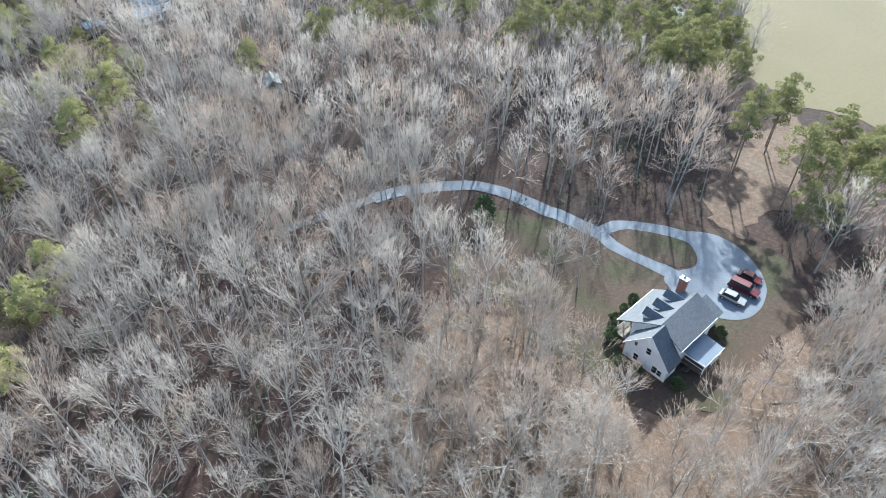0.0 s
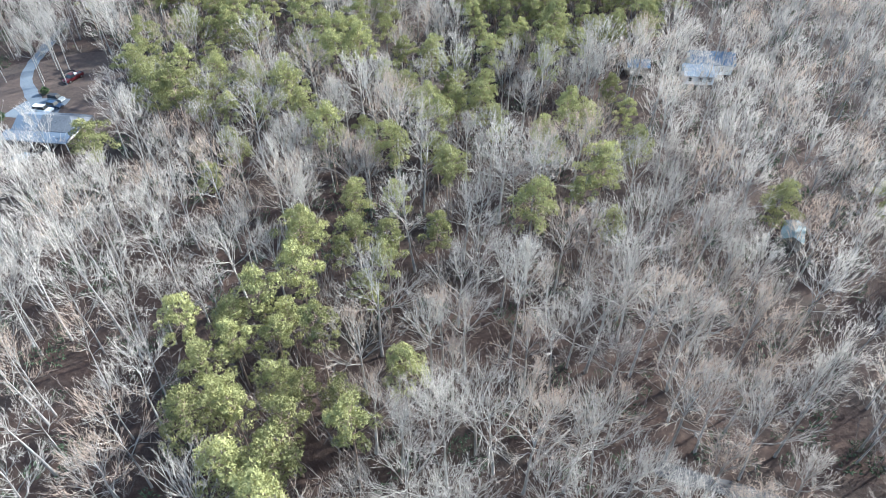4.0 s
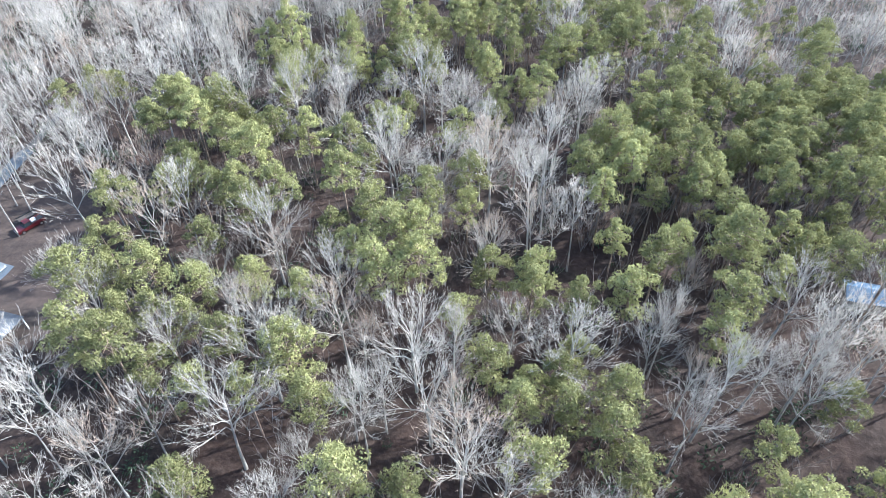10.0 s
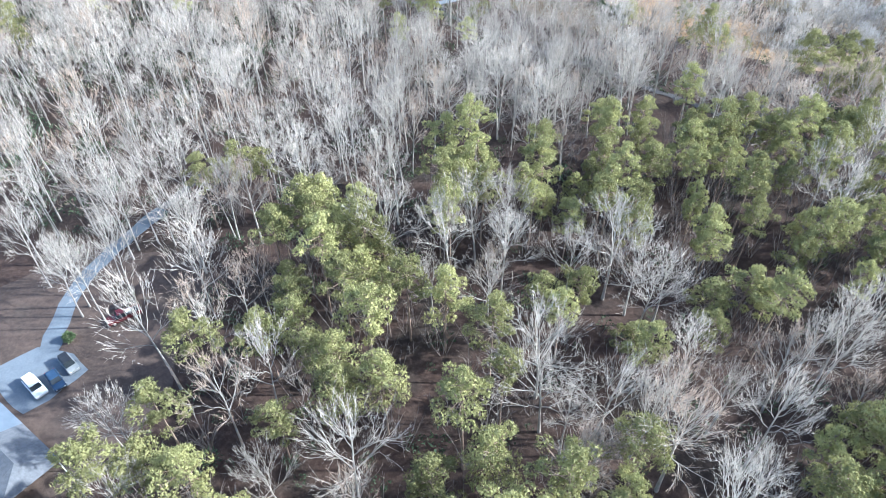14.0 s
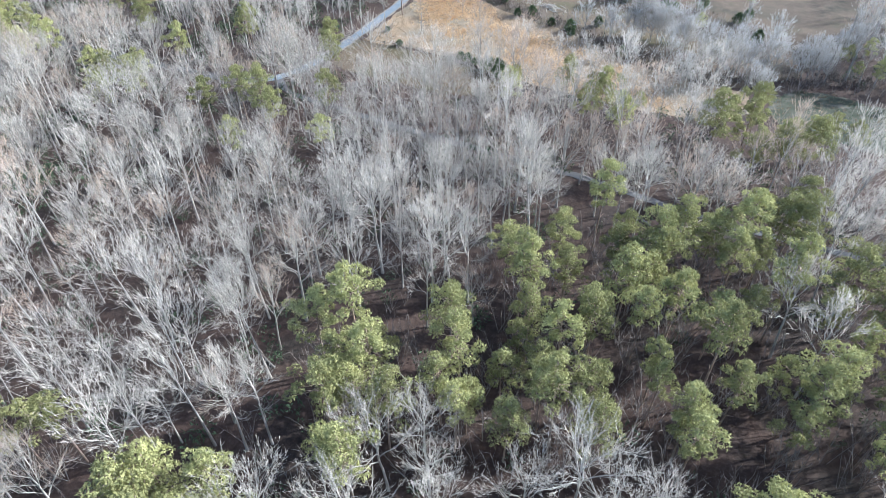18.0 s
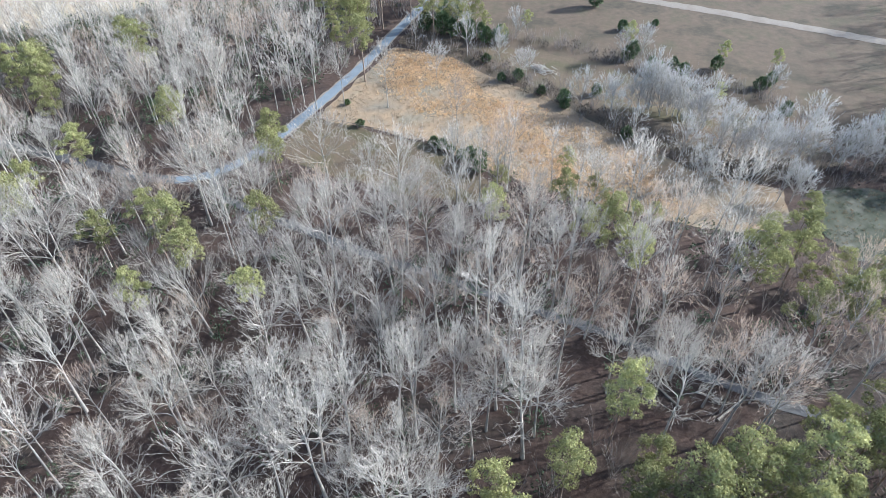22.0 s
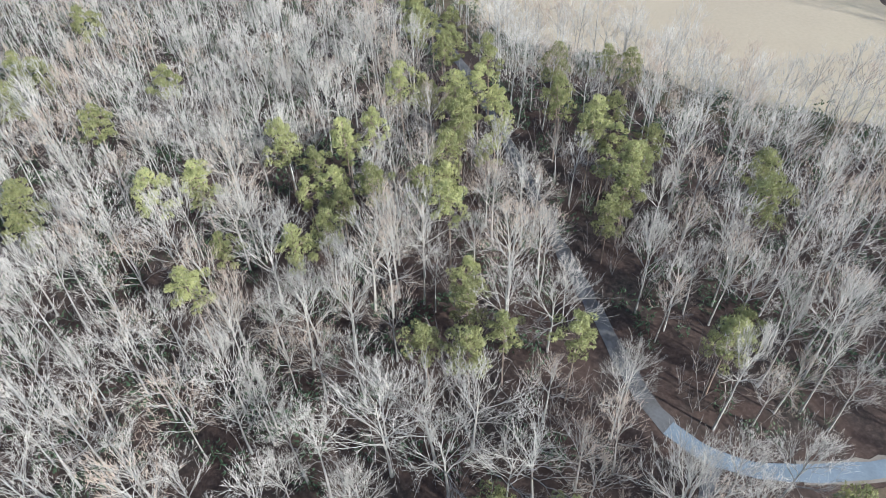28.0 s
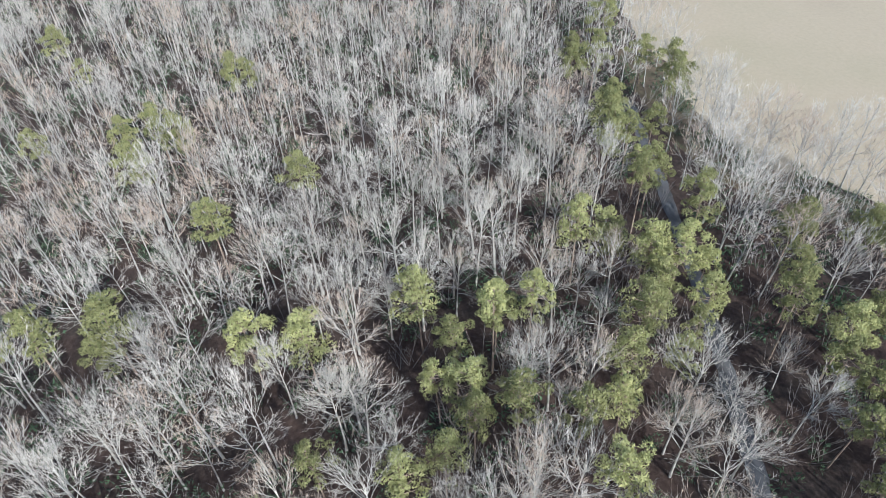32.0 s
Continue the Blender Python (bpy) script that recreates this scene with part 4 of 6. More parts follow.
DRIVE_PINES = [(-138.4, 409.2), (-136.7, 401.1), (-138.3, 394.6), (-135.9, 420.0), (-141.9, 423.8), (-144.3, 412.6), (-135.5, 404.3), (-143.0, 402.0)]
WEST_PINES = [(-234.3, 345.9), (-217.8, 354.1), (-186.6, 369.7), (-183.2, 337.5), (-309.5, 177.6), (-252.3, 222.9), (-272.6, 330.3), (-267.7, 324.1), (-259.4, 326.2), (-281.8, 322.5), (-313.7, 324.2), (-297.9, 331.8), (-286.7, 337.7), (-310.6, 316.4), (-251.8, 325.3), (-239.9, 331.8)]
NEAR_PINES = [(-60.9, 208.1), (-53.1, 258.2), (-39.7, 227.8), (-74.9, 206.6)]
for x, y in EDGE_PINES + DRIVE_PINES + WEST_PINES + NEAR_PINES:
    if all((x - a) ** 2 + (y - b) ** 2 > 9 for a, b in pines):
        pines.append((x, y))
# a round clump of pines in the near wood
CLUMP = [(-25.0, 115.0), (-15.0, 111.0), (-3.0, 96.0), (0.0, 82.0), (-7.0, 74.0), (-16.0, 77.0), (-27.0, 90.0), (-32.0, 104.0)]
mid_x, mid_y = sum(p[0] for p in CLUMP) / len(CLUMP), sum(p[1] for p in CLUMP) / len(CLUMP)
for i in range(9):
    for j in range(9):
        x, y = mid_x + (i - 4) * 7.0 + rnd.uniform(-1.6, 1.6), mid_y + (j - 4) * 7.0 + rnd.uniform(-1.6, 1.6)
        if inside(x, y, CLUMP) and all((x - a) ** 2 + (y - b) ** 2 > 16 for a, b in pines):
            pines.append((x, y))
# a dense block of pines before the house with the blue roof
BLOCK = [(6, 262), (26, 263), (47, 275), (70, 273), (64, 235), (57, 222), (42, 219), (30, 206), (16, 220)]
for i in range(12):
    for j in range(12):
        x, y = 4 + i * 6.2 + rnd.uniform(-1.8, 1.8), 202 + j * 6.2 + rnd.uniform(-1.8, 1.8)
        if inside(x, y, BLOCK) and all((x - a) ** 2 + (y - b) ** 2 > 20 for a, b in pines):
            pines.append((x, y))
taken = np.array(pines + marked)
# the rest of the wood: a jittered grid, thinner among the pines
stems = np.array(pines)
fill, thicket, extra = [], [], []
step = 6.7
for i in range(int(700 / step)):
    for j in range(int(570 / step)):
        x, y = -425 + i * step + rnd.uniform(-3.0, 3.0), -45 + j * step + rnd.uniform(-3.0, 3.0)
        u = rnd.random()
        if not inside(x, y, SPAN) or any(inside(x, y, c) for c in CLEARINGS) or not clear_of_ways(x, y):
            continue
        if any((x - a) ** 2 + (y - b) ** 2 < r * r for a, b, r in HOUSES):
            continue
        if before_fence(x, y) or by_marsh(x, y) or (x > 126 and y < 62):
            continue
        d = np.sqrt(((taken - (x, y)) ** 2).sum(1))
        near = int((d < 9).sum())
        amid = int((np.hypot(stems[:, 0] - x, stems[:, 1] - y) < 10).sum())
        if amid >= 5 and d.min() > 3.2 and u < (0.5 if y < 255 or x > 10 else 0.25):
            extra.append((x, y))
            continue
        if d.min() < 3.3 or np.hypot(stems[:, 0] - x, stems[:, 1] - y).min() < 5.2 or (near >= 4 and u < 0.6) or (near == 3 and u < 0.35):
            if u < 0.6 and d.min() > 1.5:
                thicket.append((x, y))
            continue
        fill.append((x, y))

pines += extra
# a close row of trees along the edge of the big field
for x, y in smooth_line([(-300, 342), (-286, 344.5), (-272, 350), (-259, 364), (-246, 378), (-232, 383), (-216, 403), (-203, 416), (-189, 420), (-183, 432)], 5.0):
    fill.append((x + rnd.uniform(-1.2, 1.2), y - 1.5 + rnd.uniform(-1.5, 1.5)))

# hardwood shapes: broad crowns, slender crowns, small trees
BROAD = [bare_tree(100 + i, h, r, 10, 6, 5, 7, low, lift, 0.0118) for i, (h, r, low, lift) in enumerate([(17, 6.0, 0.36, 0.36), (18.5, 5.5, 0.42, 0.36), (16.5, 6.6, 0.32, 0.34), (19, 5.9, 0.43, 0.34), (16, 5.3, 0.36, 0.38), (18, 6.3, 0.38, 0.35)])]
SLENDER = [bare_tree(200 + i, h, r, 9, 6, 5, 7, low, lift, 0.0088) for i, (h, r, low, lift) in enumerate([(19.5, 4.2, 0.42, 0.36), (20.5, 4.6, 0.45, 0.34), (17.5, 4.0, 0.38, 0.38), (19, 4.4, 0.42, 0.36), (21, 4.2, 0.48, 0.32)])]
FILL_SIZES = [(17.5, 5.4, 0.38, 0.36), (19, 4.7, 0.42, 0.35), (16, 5.0, 0.36, 0.37), (19.5, 4.5, 0.45, 0.33), (17, 5.7, 0.38, 0.36), (18.5, 4.9, 0.42, 0.35)]
FILL = [bare_tree(300 + i, h, r, 9, 5, 4, 6, low, lift, 0.0095, 0.038, fine=False) for i, (h, r, low, lift) in enumerate(FILL_SIZES)]
FILL_FAR = [bare_tree(330 + i, h, r, 7, 4, 4, 5, low, lift, 0.0095, 0.052, fine=False) for i, (h, r, low, lift) in enumerate(FILL_SIZES)]
PINE = [pine_tree(400 + i, h, r, n, 108, low, 0.33) for i, (h, r, n, low) in enumerate([(19.5, 3.4, 34, 0.58), (20.5, 3.1, 30, 0.64), (18, 3.6, 38, 0.52), (19, 2.9, 26, 0.62), (16.5, 3.2, 32, 0.5), (20, 3.7, 38, 0.57)])]


def tree_thing(name, parts, m, label, category, group):
    """One tree: an empty at its foot and one mesh for each part."""
    foot = empty(name, m, label, category, group)
    for part_name, me, note in parts:
        part(part_name, me, None, foot, note)
    return foot


def plant(name, kinds, places, label, category, group, seed, small=0.82, large=1.15):
    r = random.Random(seed)
    made = {}
    for x, y in places:
        k = r.randrange(len(kinds))
        s = r.uniform(small, large) * (0.97 if name == "pine_tree" else 1.0)
        w = 0.88 if name == "pine_tree" and y > 258 else 0.96 if name == "pine_tree" else 1.0     # narrower crowns in the northern wood
        m = pose(x, y, 0, r.uniform(-1.5, 1.5), r.uniform(-1.5, 1.5), r.uniform(0, 360))
        if k not in made:
            made[k] = tree_thing(name, kinds[k], m, label, category, group)
            made[k].scale = (s * w, s * w, s * r.uniform(0.94, 1.08))
        else:
            made[k].scale, keep = (s * w, s * w, s * r.uniform(0.94, 1.08)), made[k].scale.copy()
            copy_thing(made[k], m)
            made[k].scale = keep


def bare_parts(shape, bark, twig, i):
    return [("trunk", mesh_of_triangles(f"trunk_{i}", *shape[0], bark), ""), ("crown", mesh_of_triangles(f"crown_{i}", *shape[1], twig), "leafless limbs and fine twigs")]


broad_kinds = [bare_parts(s, BARK, TWIG_WARM if i % 3 == 1 else TWIG, i) for i, s in enumerate(BROAD)]
slender_kinds = [bare_parts(s, BARK, TWIG_WARM if i % 4 == 2 else TWIG, i) for i, s in enumerate(SLENDER)]
pine_kinds = [[("trunk", mesh_of_triangles("pine_trunk", *a, PINE_BARK), ""), ("limb_whorl", mesh_of_triangles("pine_limbs", *b, PINE_BARK), ""),
               ("crown", mesh_of_triangles("pine_crown", *c, NEEDLES), "clumped yellow-green needles")] for a, b, c in PINE]

# single trees: those of the belt of woods that the flight line crosses
BELT = smooth_line([(55, 15), (32, 60), (10, 130), (-20, 200), (-60, 270), (-105, 320), (-160, 315), (-215, 300)], 6.0)
pines.sort(key=lambda p: off_line(p[0], p[1], BELT))
fill.sort(key=lambda p: off_line(p[0], p[1], BELT))
plant("pine_tree", pine_kinds, pines[:300], "tall loblolly pine with bare trunk and rounded green crown", "pine tree", "pines of the wood", 11)
broad_places = marked + fill[0:2 * (300 - len(marked)):2]
slender_places = fill[1:2 * (300 - len(marked)):2]
rest = fill[2 * (300 - len(marked)):]
slender_places += rest[:300 - len(slender_places)]
rest = rest[300 - (300 - len(marked)):]
plant("bare_oak_tree", broad_kinds, broad_places, "leafless broad-crowned hardwood with pale grey limbs", "bare tree", "broad bare trees of the wood", 12, 0.78, 1.22)
plant("bare_poplar_tree", slender_kinds, slender_places, "tall slender leafless hardwood with upswept grey branches", "bare tree", "slender bare trees of the wood", 13, 0.78, 1.15)

r = random.Random(21)
for name, shapes, places, where in (("wood", FILL, [p for p in rest if off_line(p[0], p[1], BELT) < 85], "of the wood around"),
                                    ("far_wood", FILL_FAR, [p for p in rest if off_line(p[0], p[1], BELT) >= 85], "of the far wood")):
    spots = [(x, y, r.uniform(0, 6.28), r.uniform(0.75, 1.25), r.uniform(0.9, 1.1), r.randrange(len(shapes))) for x, y in places]
    warm = [p for k, p in enumerate(spots) if k % 4 == 1]
    cool = [p for k, p in enumerate(spots) if k % 4 != 1]
    stand_of(name + "_trunks", [f[0] for f in shapes], spots, GREY_BARK, "pale trunks and limbs " + where, "bare trees")
    stand_of(name + "_crowns", [f[1] for f in shapes], cool, TWIG, "grey-beige leafless crowns " + where, "bare trees")
    stand_of(name + "_tan_crowns", [f[1] for f in shapes], warm, TWIG_WARM, "tan leafless crowns " + where, "bare trees")
more = [(x, y, r.uniform(0, 6.28), r.uniform(0.85, 1.12), r.uniform(0.95, 1.08), r.randrange(len(PINE))) for x, y in pines[300:]]
stand_of("far_pine_trunks", [p[0] for p in PINE], more, PINE_BARK, "trunks of pines at the edge of the wood", "pine trees")
stand_of("far_pine_crowns", [p[2] for p in PINE], more, NEEDLES, "green crowns of pines at the edge of the wood", "pine trees")

# undergrowth
BRUSH_SHAPES = [brush(500 + i, h) for i, h in enumerate((3.0, 4.2, 5.5, 6.5))]
SHRUB_SHAPES = [shrub(520 + i, h) for i, h in enumerate((1.6, 2.4, 3.2))]
under, green = [], []
for x, y in fill + thicket:
    for _ in range(3):
        a, b = x + r.uniform(-3.5, 3.5), y + r.uniform(-3.5, 3.5)
        if clear_of_ways(a, b, -0.6) and not any(inside(a, b, c) for c in CLEARINGS) and all((a - p) ** 2 + (b - q) ** 2 > (s * 0.8) ** 2 for p, q, s in HOUSES):
            if r.random() < (0.7 if x < -150 else 0.4):
                green.append((a, b, r.uniform(0, 6.28), r.uniform(0.7, 1.3) * (1.25 if x < -150 else 1.0), 1.0, r.randrange(3)))
            elif r.random() < 0.5:
                under.append((a, b, r.uniform(0, 6.28), r.uniform(0.7, 1.3), 1.0, r.randrange(4)))
for x, y in pines:
    for _ in range(3):
        a, b = x + r.uniform(-4.5, 4.5), y + r.uniform(-4.5, 4.5)
        if clear_of_ways(a, b, -0.6) and not any(inside(a, b, c) for c in CLEARINGS):
            under.append((a, b, r.uniform(0, 6.28), r.uniform(0.9, 1.5), 1.1, r.randrange(2, 4)))
stand_of("undergrowth", BRUSH_SHAPES, under, BRUSH, "bare grey saplings and brush under the trees", "undergrowth")
stand_of("evergreen_shrubs", SHRUB_SHAPES, green, HOLLY, "dark evergreen shrubs under the trees", "shrubs")

# ---- houses ----
def gable_roof(x0, x1, y0, ridge, y1, z0, top, z1, over=0.3, thick=0.16):
    """Two roof plates along x: from the eave y0 at z0 up to the ridge and down to the eave y1 at z1."""
    return (slab([(x0 - over, y0, z0), (x1 + over, y0, z0), (x1 + over, ridge, top), (x0 - over, ridge, top)], thick),
            slab([(x0 - over, ridge, top), (x1 + over, ridge, top), (x1 + over, y1, z1), (x0 - over, y1, z1)], thick))


def window(parent, at, size, face, panes=2):
    """A window set on a wall: frame and panes. Face: the axis that it looks along, with its sign."""
    w, h = size
    x, y, z = at
    deep = 0.09
    ax = face[1]
    dims = (deep, w + 0.24, h + 0.24) if ax == "x" else (w + 0.24, deep, h + 0.24)
    frame_ob = part("window", block(dims, (x, y, z - 0.12), 0.015), TRIM, parent)
    sgn = -1 if face[0] == "-" else 1
    for i in range(panes):
        pane_h = (h - 0.08 * (panes - 1)) / panes
        zz = z + i * (pane_h + 0.08)
        d = (0.03, w, pane_h) if ax == "x" else (w, 0.03, pane_h)
        p = (x + sgn * 0.05, y, zz) if ax == "x" else (x, y + sgn * 0.05, zz)
        part("pane", block(d, p), GLASS_DARK, frame_ob, "dark window glass")
    return frame_ob


def white_house():
    """One-and-a-half-storey white house: cross gable at one end, three dormers, a long front porch, a covered deck and a brick chimney."""
    h = empty("white_house", pose(72, 26, 0), "white clapboard house with grey roof, dormers and brick chimney", "house")
    # walls: main block and gable end
    part("foundation", block((13.0, 8.4, 0.5), (0.4, 0.1, 0)), BRICK, h, "low brick foundation")
    part("wall", prism([(-4.1, 0.4), (4.4, 0.4), (4.4, 4.55), (-0.1, 7.25), (-4.1, 4.95)], "x", -3.4, 6.6), SIDING, h)
    part("gable_wall", prism([(-4.5, 0.1), (3.1, 0.1), (3.1, 3.3), (-0.7, 7.55), (-4.5, 3.3)], "x", -6.7, -3.4), SIDING, h, "tall white gable end wall")
    # the porch-side slope takes paler shingles: its brighter light is in the colour
    south, north = gable_roof(-3.3, 6.5, -4.5, -0.1, 7.1, 5.05, 7.55, 2.75)
    part("roof", south, SHINGLE, h, "grey shingle roof slope")
    part("porch_roof", north, PALE_SHINGLE, h, "long roof slope running down over the porch, painted paler as the lit side")
    # one gable, two shingle tones: shaded side darker, lit side paler by colour
    south, north = gable_roof(-6.7, -3.6, -4.95, -0.7, 3.55, 3.0, 7.9, 3.0, 0.25)
    part("gable_roof", south, SHINGLE_DARK, h, "grey gable roof slope, painted darker as the shaded side")
    part("gable_roof", north, PALE_SHINGLE, h, "grey gable roof slope, painted paler as the lit side")
    for s, (a, b) in enumerate((((-4.95, 3.0), (-0.7, 7.9)), ((3.55, 3.0), (-0.7, 7.9)))):
        bm = prism([(a[0], a[1] - 0.22), (b[0], b[1] - 0.22), (b[0], b[1] + 0.02), (a[0], a[1] + 0.02)], "x", -7.02, -6.955)
        part("barge_board", bm, TRIM, h)
    # corner boards, fascia along the eaves
    for y in (-4.52, 3.12):
        part("corner_board", block((0.14, 0.14, 3.2), (-6.7, y, 0.1)), TRIM, h)
    part("fascia", block((10.5, 0.08, 0.24), (1.6, -4.55, 4.78)), TRIM, h)
    part("fascia", block((10.5, 0.08, 0.24), (1.6, 7.14, 2.5)), TRIM, h)
    # lap boards of the gable end
    z = 0.35
    while z < 7.0:
        lo, hi = (-4.5, 3.1) if z < 3.2 else (-4.5 + (z - 3.2) * 0.9, 3.1 - (z - 3.2) * 0.9)
        if hi - lo > 0.5:
            part("lap_board", block((0.035, hi - lo - 0.1, 0.17), (-6.715, (lo + hi) / 2, z)), SIDING, h)
        z += 0.2
    for y, zz, w, hh in ((-2.6, 0.9, 0.8, 1.3), (0.9, 0.9, 0.8, 1.3), (-0.9, 3.9, 0.75, 1.2), (1.4, 4.0, 0.45, 0.7), (-3.5, 0.9, 0.7, 1.1)):
        window(h, (-6.78, y, zz), (w, hh), "-x")
    for x in (-1.5, 1.2, 4.2):
        window(h, (x, -4.16, 3.1), (0.8, 1.2), "-y")
    for x in (-2.0, 0.6, 5.2):
        window(h, (x, 4.46, 0.9), (0.9, 1.5), "+y")
    door = part("door", block((1.0, 0.08, 2.05), (2.9, 4.46, 0.4), 0.01), TRIM, h, "white panelled front door")
    part("door_knob", cylinder(0.035, 0.06, (3.28, 4.53, 1.4), "y", 8), CHROME, door)
    # porch: floor, posts, rail
    part("porch_floor", block((11.4, 2.4, 0.35), (1.6, 5.7, 0.0)), WOOD_GREY, h)
    for k in range(6):
        part("porch_post", block((0.14, 0.14, 2.35), (-3.7 + k * 2.1, 6.75, 0.35)), TRIM, h)
    for k in range(5):
        if k != 3:
            part("porch_rail", block((1.96, 0.06, 0.08), (-2.65 + k * 2.1, 6.75, 1.2)), TRIM, h)
            for j in range(9):
                part("baluster", block((0.035, 0.035, 0.8), (-3.5 + k * 2.1 + j * 0.21, 6.75, 0.4)), TRIM, h)
    # dormers on the porch side
    for x in (-1.5, 1.3, 4.3):
        d = part("dormer", prism([(x - 0.75, 4.9), (x + 0.75, 4.9), (x + 0.75, 6.45), (x, 7.05), (x - 0.75, 6.45)], "y", 1.0, 3.6), SIDING, h, "small white gabled dormer")
        for s in (-1, 1):
            part("dormer_roof", slab([(x + s * 1.02, 0.9, 6.28), (x + s * 1.02, 3.85, 6.28), (x, 3.85, 7.2), (x, 0.3, 7.2)], 0.1), SHINGLE_DARK, d, "dark dormer roof slope")
        window(d, (x, 3.62, 5.35), (0.7, 0.85), "+y")
    # chimney at the far gable
    c = part("chimney", block((0.85, 1.3, 8.4), (7.05, 2.7, 0.0), 0.02), BRICK, h, "tall red brick chimney")
    part("chimney_cap", block((1.05, 1.5, 0.16), (7.05, 2.7, 8.4), 0.03), TRIM, c, "pale chimney cap")
    part("flue", block((0.3, 0.3, 0.3), (7.05, 2.7, 8.56)), SHINGLE_DARK, c)
    # rear wing
    part("wing_wall", block((3.6, 3.4, 3.0), (8.5, -1.9, 0.0)), SIDING, h)
    part("wing_roof", slab([(6.6, -4.0, 3.05), (10.6, -4.0, 3.05), (10.6, -0.3, 4.6), (6.6, -0.3, 4.6)], 0.16), SHINGLE_DARK, h, "dark lean-to roof of the rear wing")
    # covered deck
    part("deck_floor", block((5.6, 3.8, 0.3), (1.2, -6.1, 0.5)), DECK_WOOD, h, "dark deck floor")
    part("deck_roof", slab([(-1.5, -8.0, 2.75), (4.1, -8.0, 2.75), (4.1, -4.2, 3.1), (-1.5, -4.2, 3.1)], 0.12), METAL_ROOF, h, "pale flat roof over the deck")
    part("deck_fascia", block((5.8, 0.06, 0.26), (1.3, -8.04, 2.55)), TRIM, h)
    part("deck_fascia", block((0.06, 3.8, 0.26), (-1.55, -6.1, 2.62)), TRIM, h)
    for x in (-1.4, 1.3, 4.0):
        part("deck_post", block((0.12, 0.12, 2.7), (x, -7.9, 0.0)), TRIM, h)
    for k in range(2):
        part("deck_rail", block((2.5, 0.06, 0.08), (-0.05 + 2.7 * k, -7.9, 1.65)), TRIM, h)
    part("deck_rail", block((0.06, 3.6, 0.08), (-1.4, -6.1, 1.65)), TRIM, h)
    for k in range(4):
        part("step", block((1.2, 0.3, 0.18), (-2.2, -6.0 + 0.3 * k, 0.54 - 0.18 * k)), DECK_WOOD, h)
    return h


def ranch_house():
    """A low house with a pale metal roof and a grey shingled part, and a long porch roof on one side."""
    h = empty("ranch_house", pose(-97, 167, 0), "low white house with pale metal and grey roofs among trees", "house")
    part("wall", prism([(-3.4, 0.0), (4.2, 0.0), (4.2, 3.0), (0.5, 4.55), (-3.4, 3.0)], "x", -5.4, 7.2), SIDING, h)
    south, north = gable_roof(-5.6, 0.4, -3.7, 0.5, 4.6, 3.1, 4.85, 3.05, 0.1)
    part("roof", south, METAL_ROOF, h, "pale blue-grey metal roof")
    part("roof", north, METAL_ROOF, h, "pale blue-grey metal roof")
    south, north = gable_roof(0.65, 7.4, -3.7, 0.5, 4.6, 3.14, 4.9, 3.09, 0.12)
    part("shingle_roof", south, SHINGLE, h, "grey shingled roof part")
    part("shingle_roof", north, SHINGLE, h, "grey shingled roof part")
    part("porch_roof", slab([(-7.6, -6.9, 2.35), (9.8, -7.3, 2.35), (9.8, -3.6, 3.05), (-7.0, -3.6, 3.05)], 0.1), METAL_ROOF, h, "pale sheet roof over the porch")
    for hip in ([(7.42, 0.5, 4.88), (10.4, -3.7, 2.95), (10.4, 4.6, 2.95)], [(7.42, 0.5, 4.88), (7.42, -3.7, 3.1), (10.38, -3.7, 2.94)], [(7.42, 0.5, 4.88), (10.38, 4.6, 2.94), (7.42, 4.6, 3.05)]):
        part("hip_roof", slab(hip, 0.1), SHINGLE, h, "grey shingled hip of the roof")
    part("carport_post", block((0.12, 0.12, 2.85), (10.2, -3.4, 0.0)), TRIM, h)
    part("carport_post", block((0.12, 0.12, 2.85), (10.2, 4.3, 0.0)), TRIM, h)
    for x in (-7.2, -3.4, 0.6, 4.8, 9.4):
        part("porch_post", block((0.12, 0.12, 2.4), (x, -6.8, 0.0)), TRIM, h)
    for x in (-4.0, -1.0, 2.6, 5.4):
        window(h, (x, -3.46, 1.0), (0.9, 1.2), "-y")
    for x in (-3.4, 3.4):
        window(h, (x, 4.26, 1.0), (0.9, 1.2), "+y")
    door = part("door", block((0.95, 0.08, 2.05), (0.8, 4.25, 0.0), 0.01), TRIM, h)
    part("door_knob", cylinder(0.035, 0.06, (1.15, 4.32, 1.0), "y", 8), CHROME, door)
    for x, y, z in ((-3.2, -1.6, 4.05), (-1.4, -1.2, 4.2), (3.0, -2.0, 3.95), (4.6, -1.4, 4.2)):
        part("roof_vent", cylinder(0.12, 0.5, (x, y, z), "z", 10), SHINGLE_DARK, h, "dark roof vent")
    for k, (x, y) in enumerate(((-5.4, -5.2), (-2.0, -6.0), (1.5, -5.4), (4.4, -6.2), (6.8, -5.5))):
        part("roof_stain", block((0.5, 0.3, 0.03), (x, y, 2.76 - 0.19 * (-5.0 - y)), 0.0, 25 * k), SHINGLE_DARK, h, "dark leaf heap on the sheet roof")
    return h


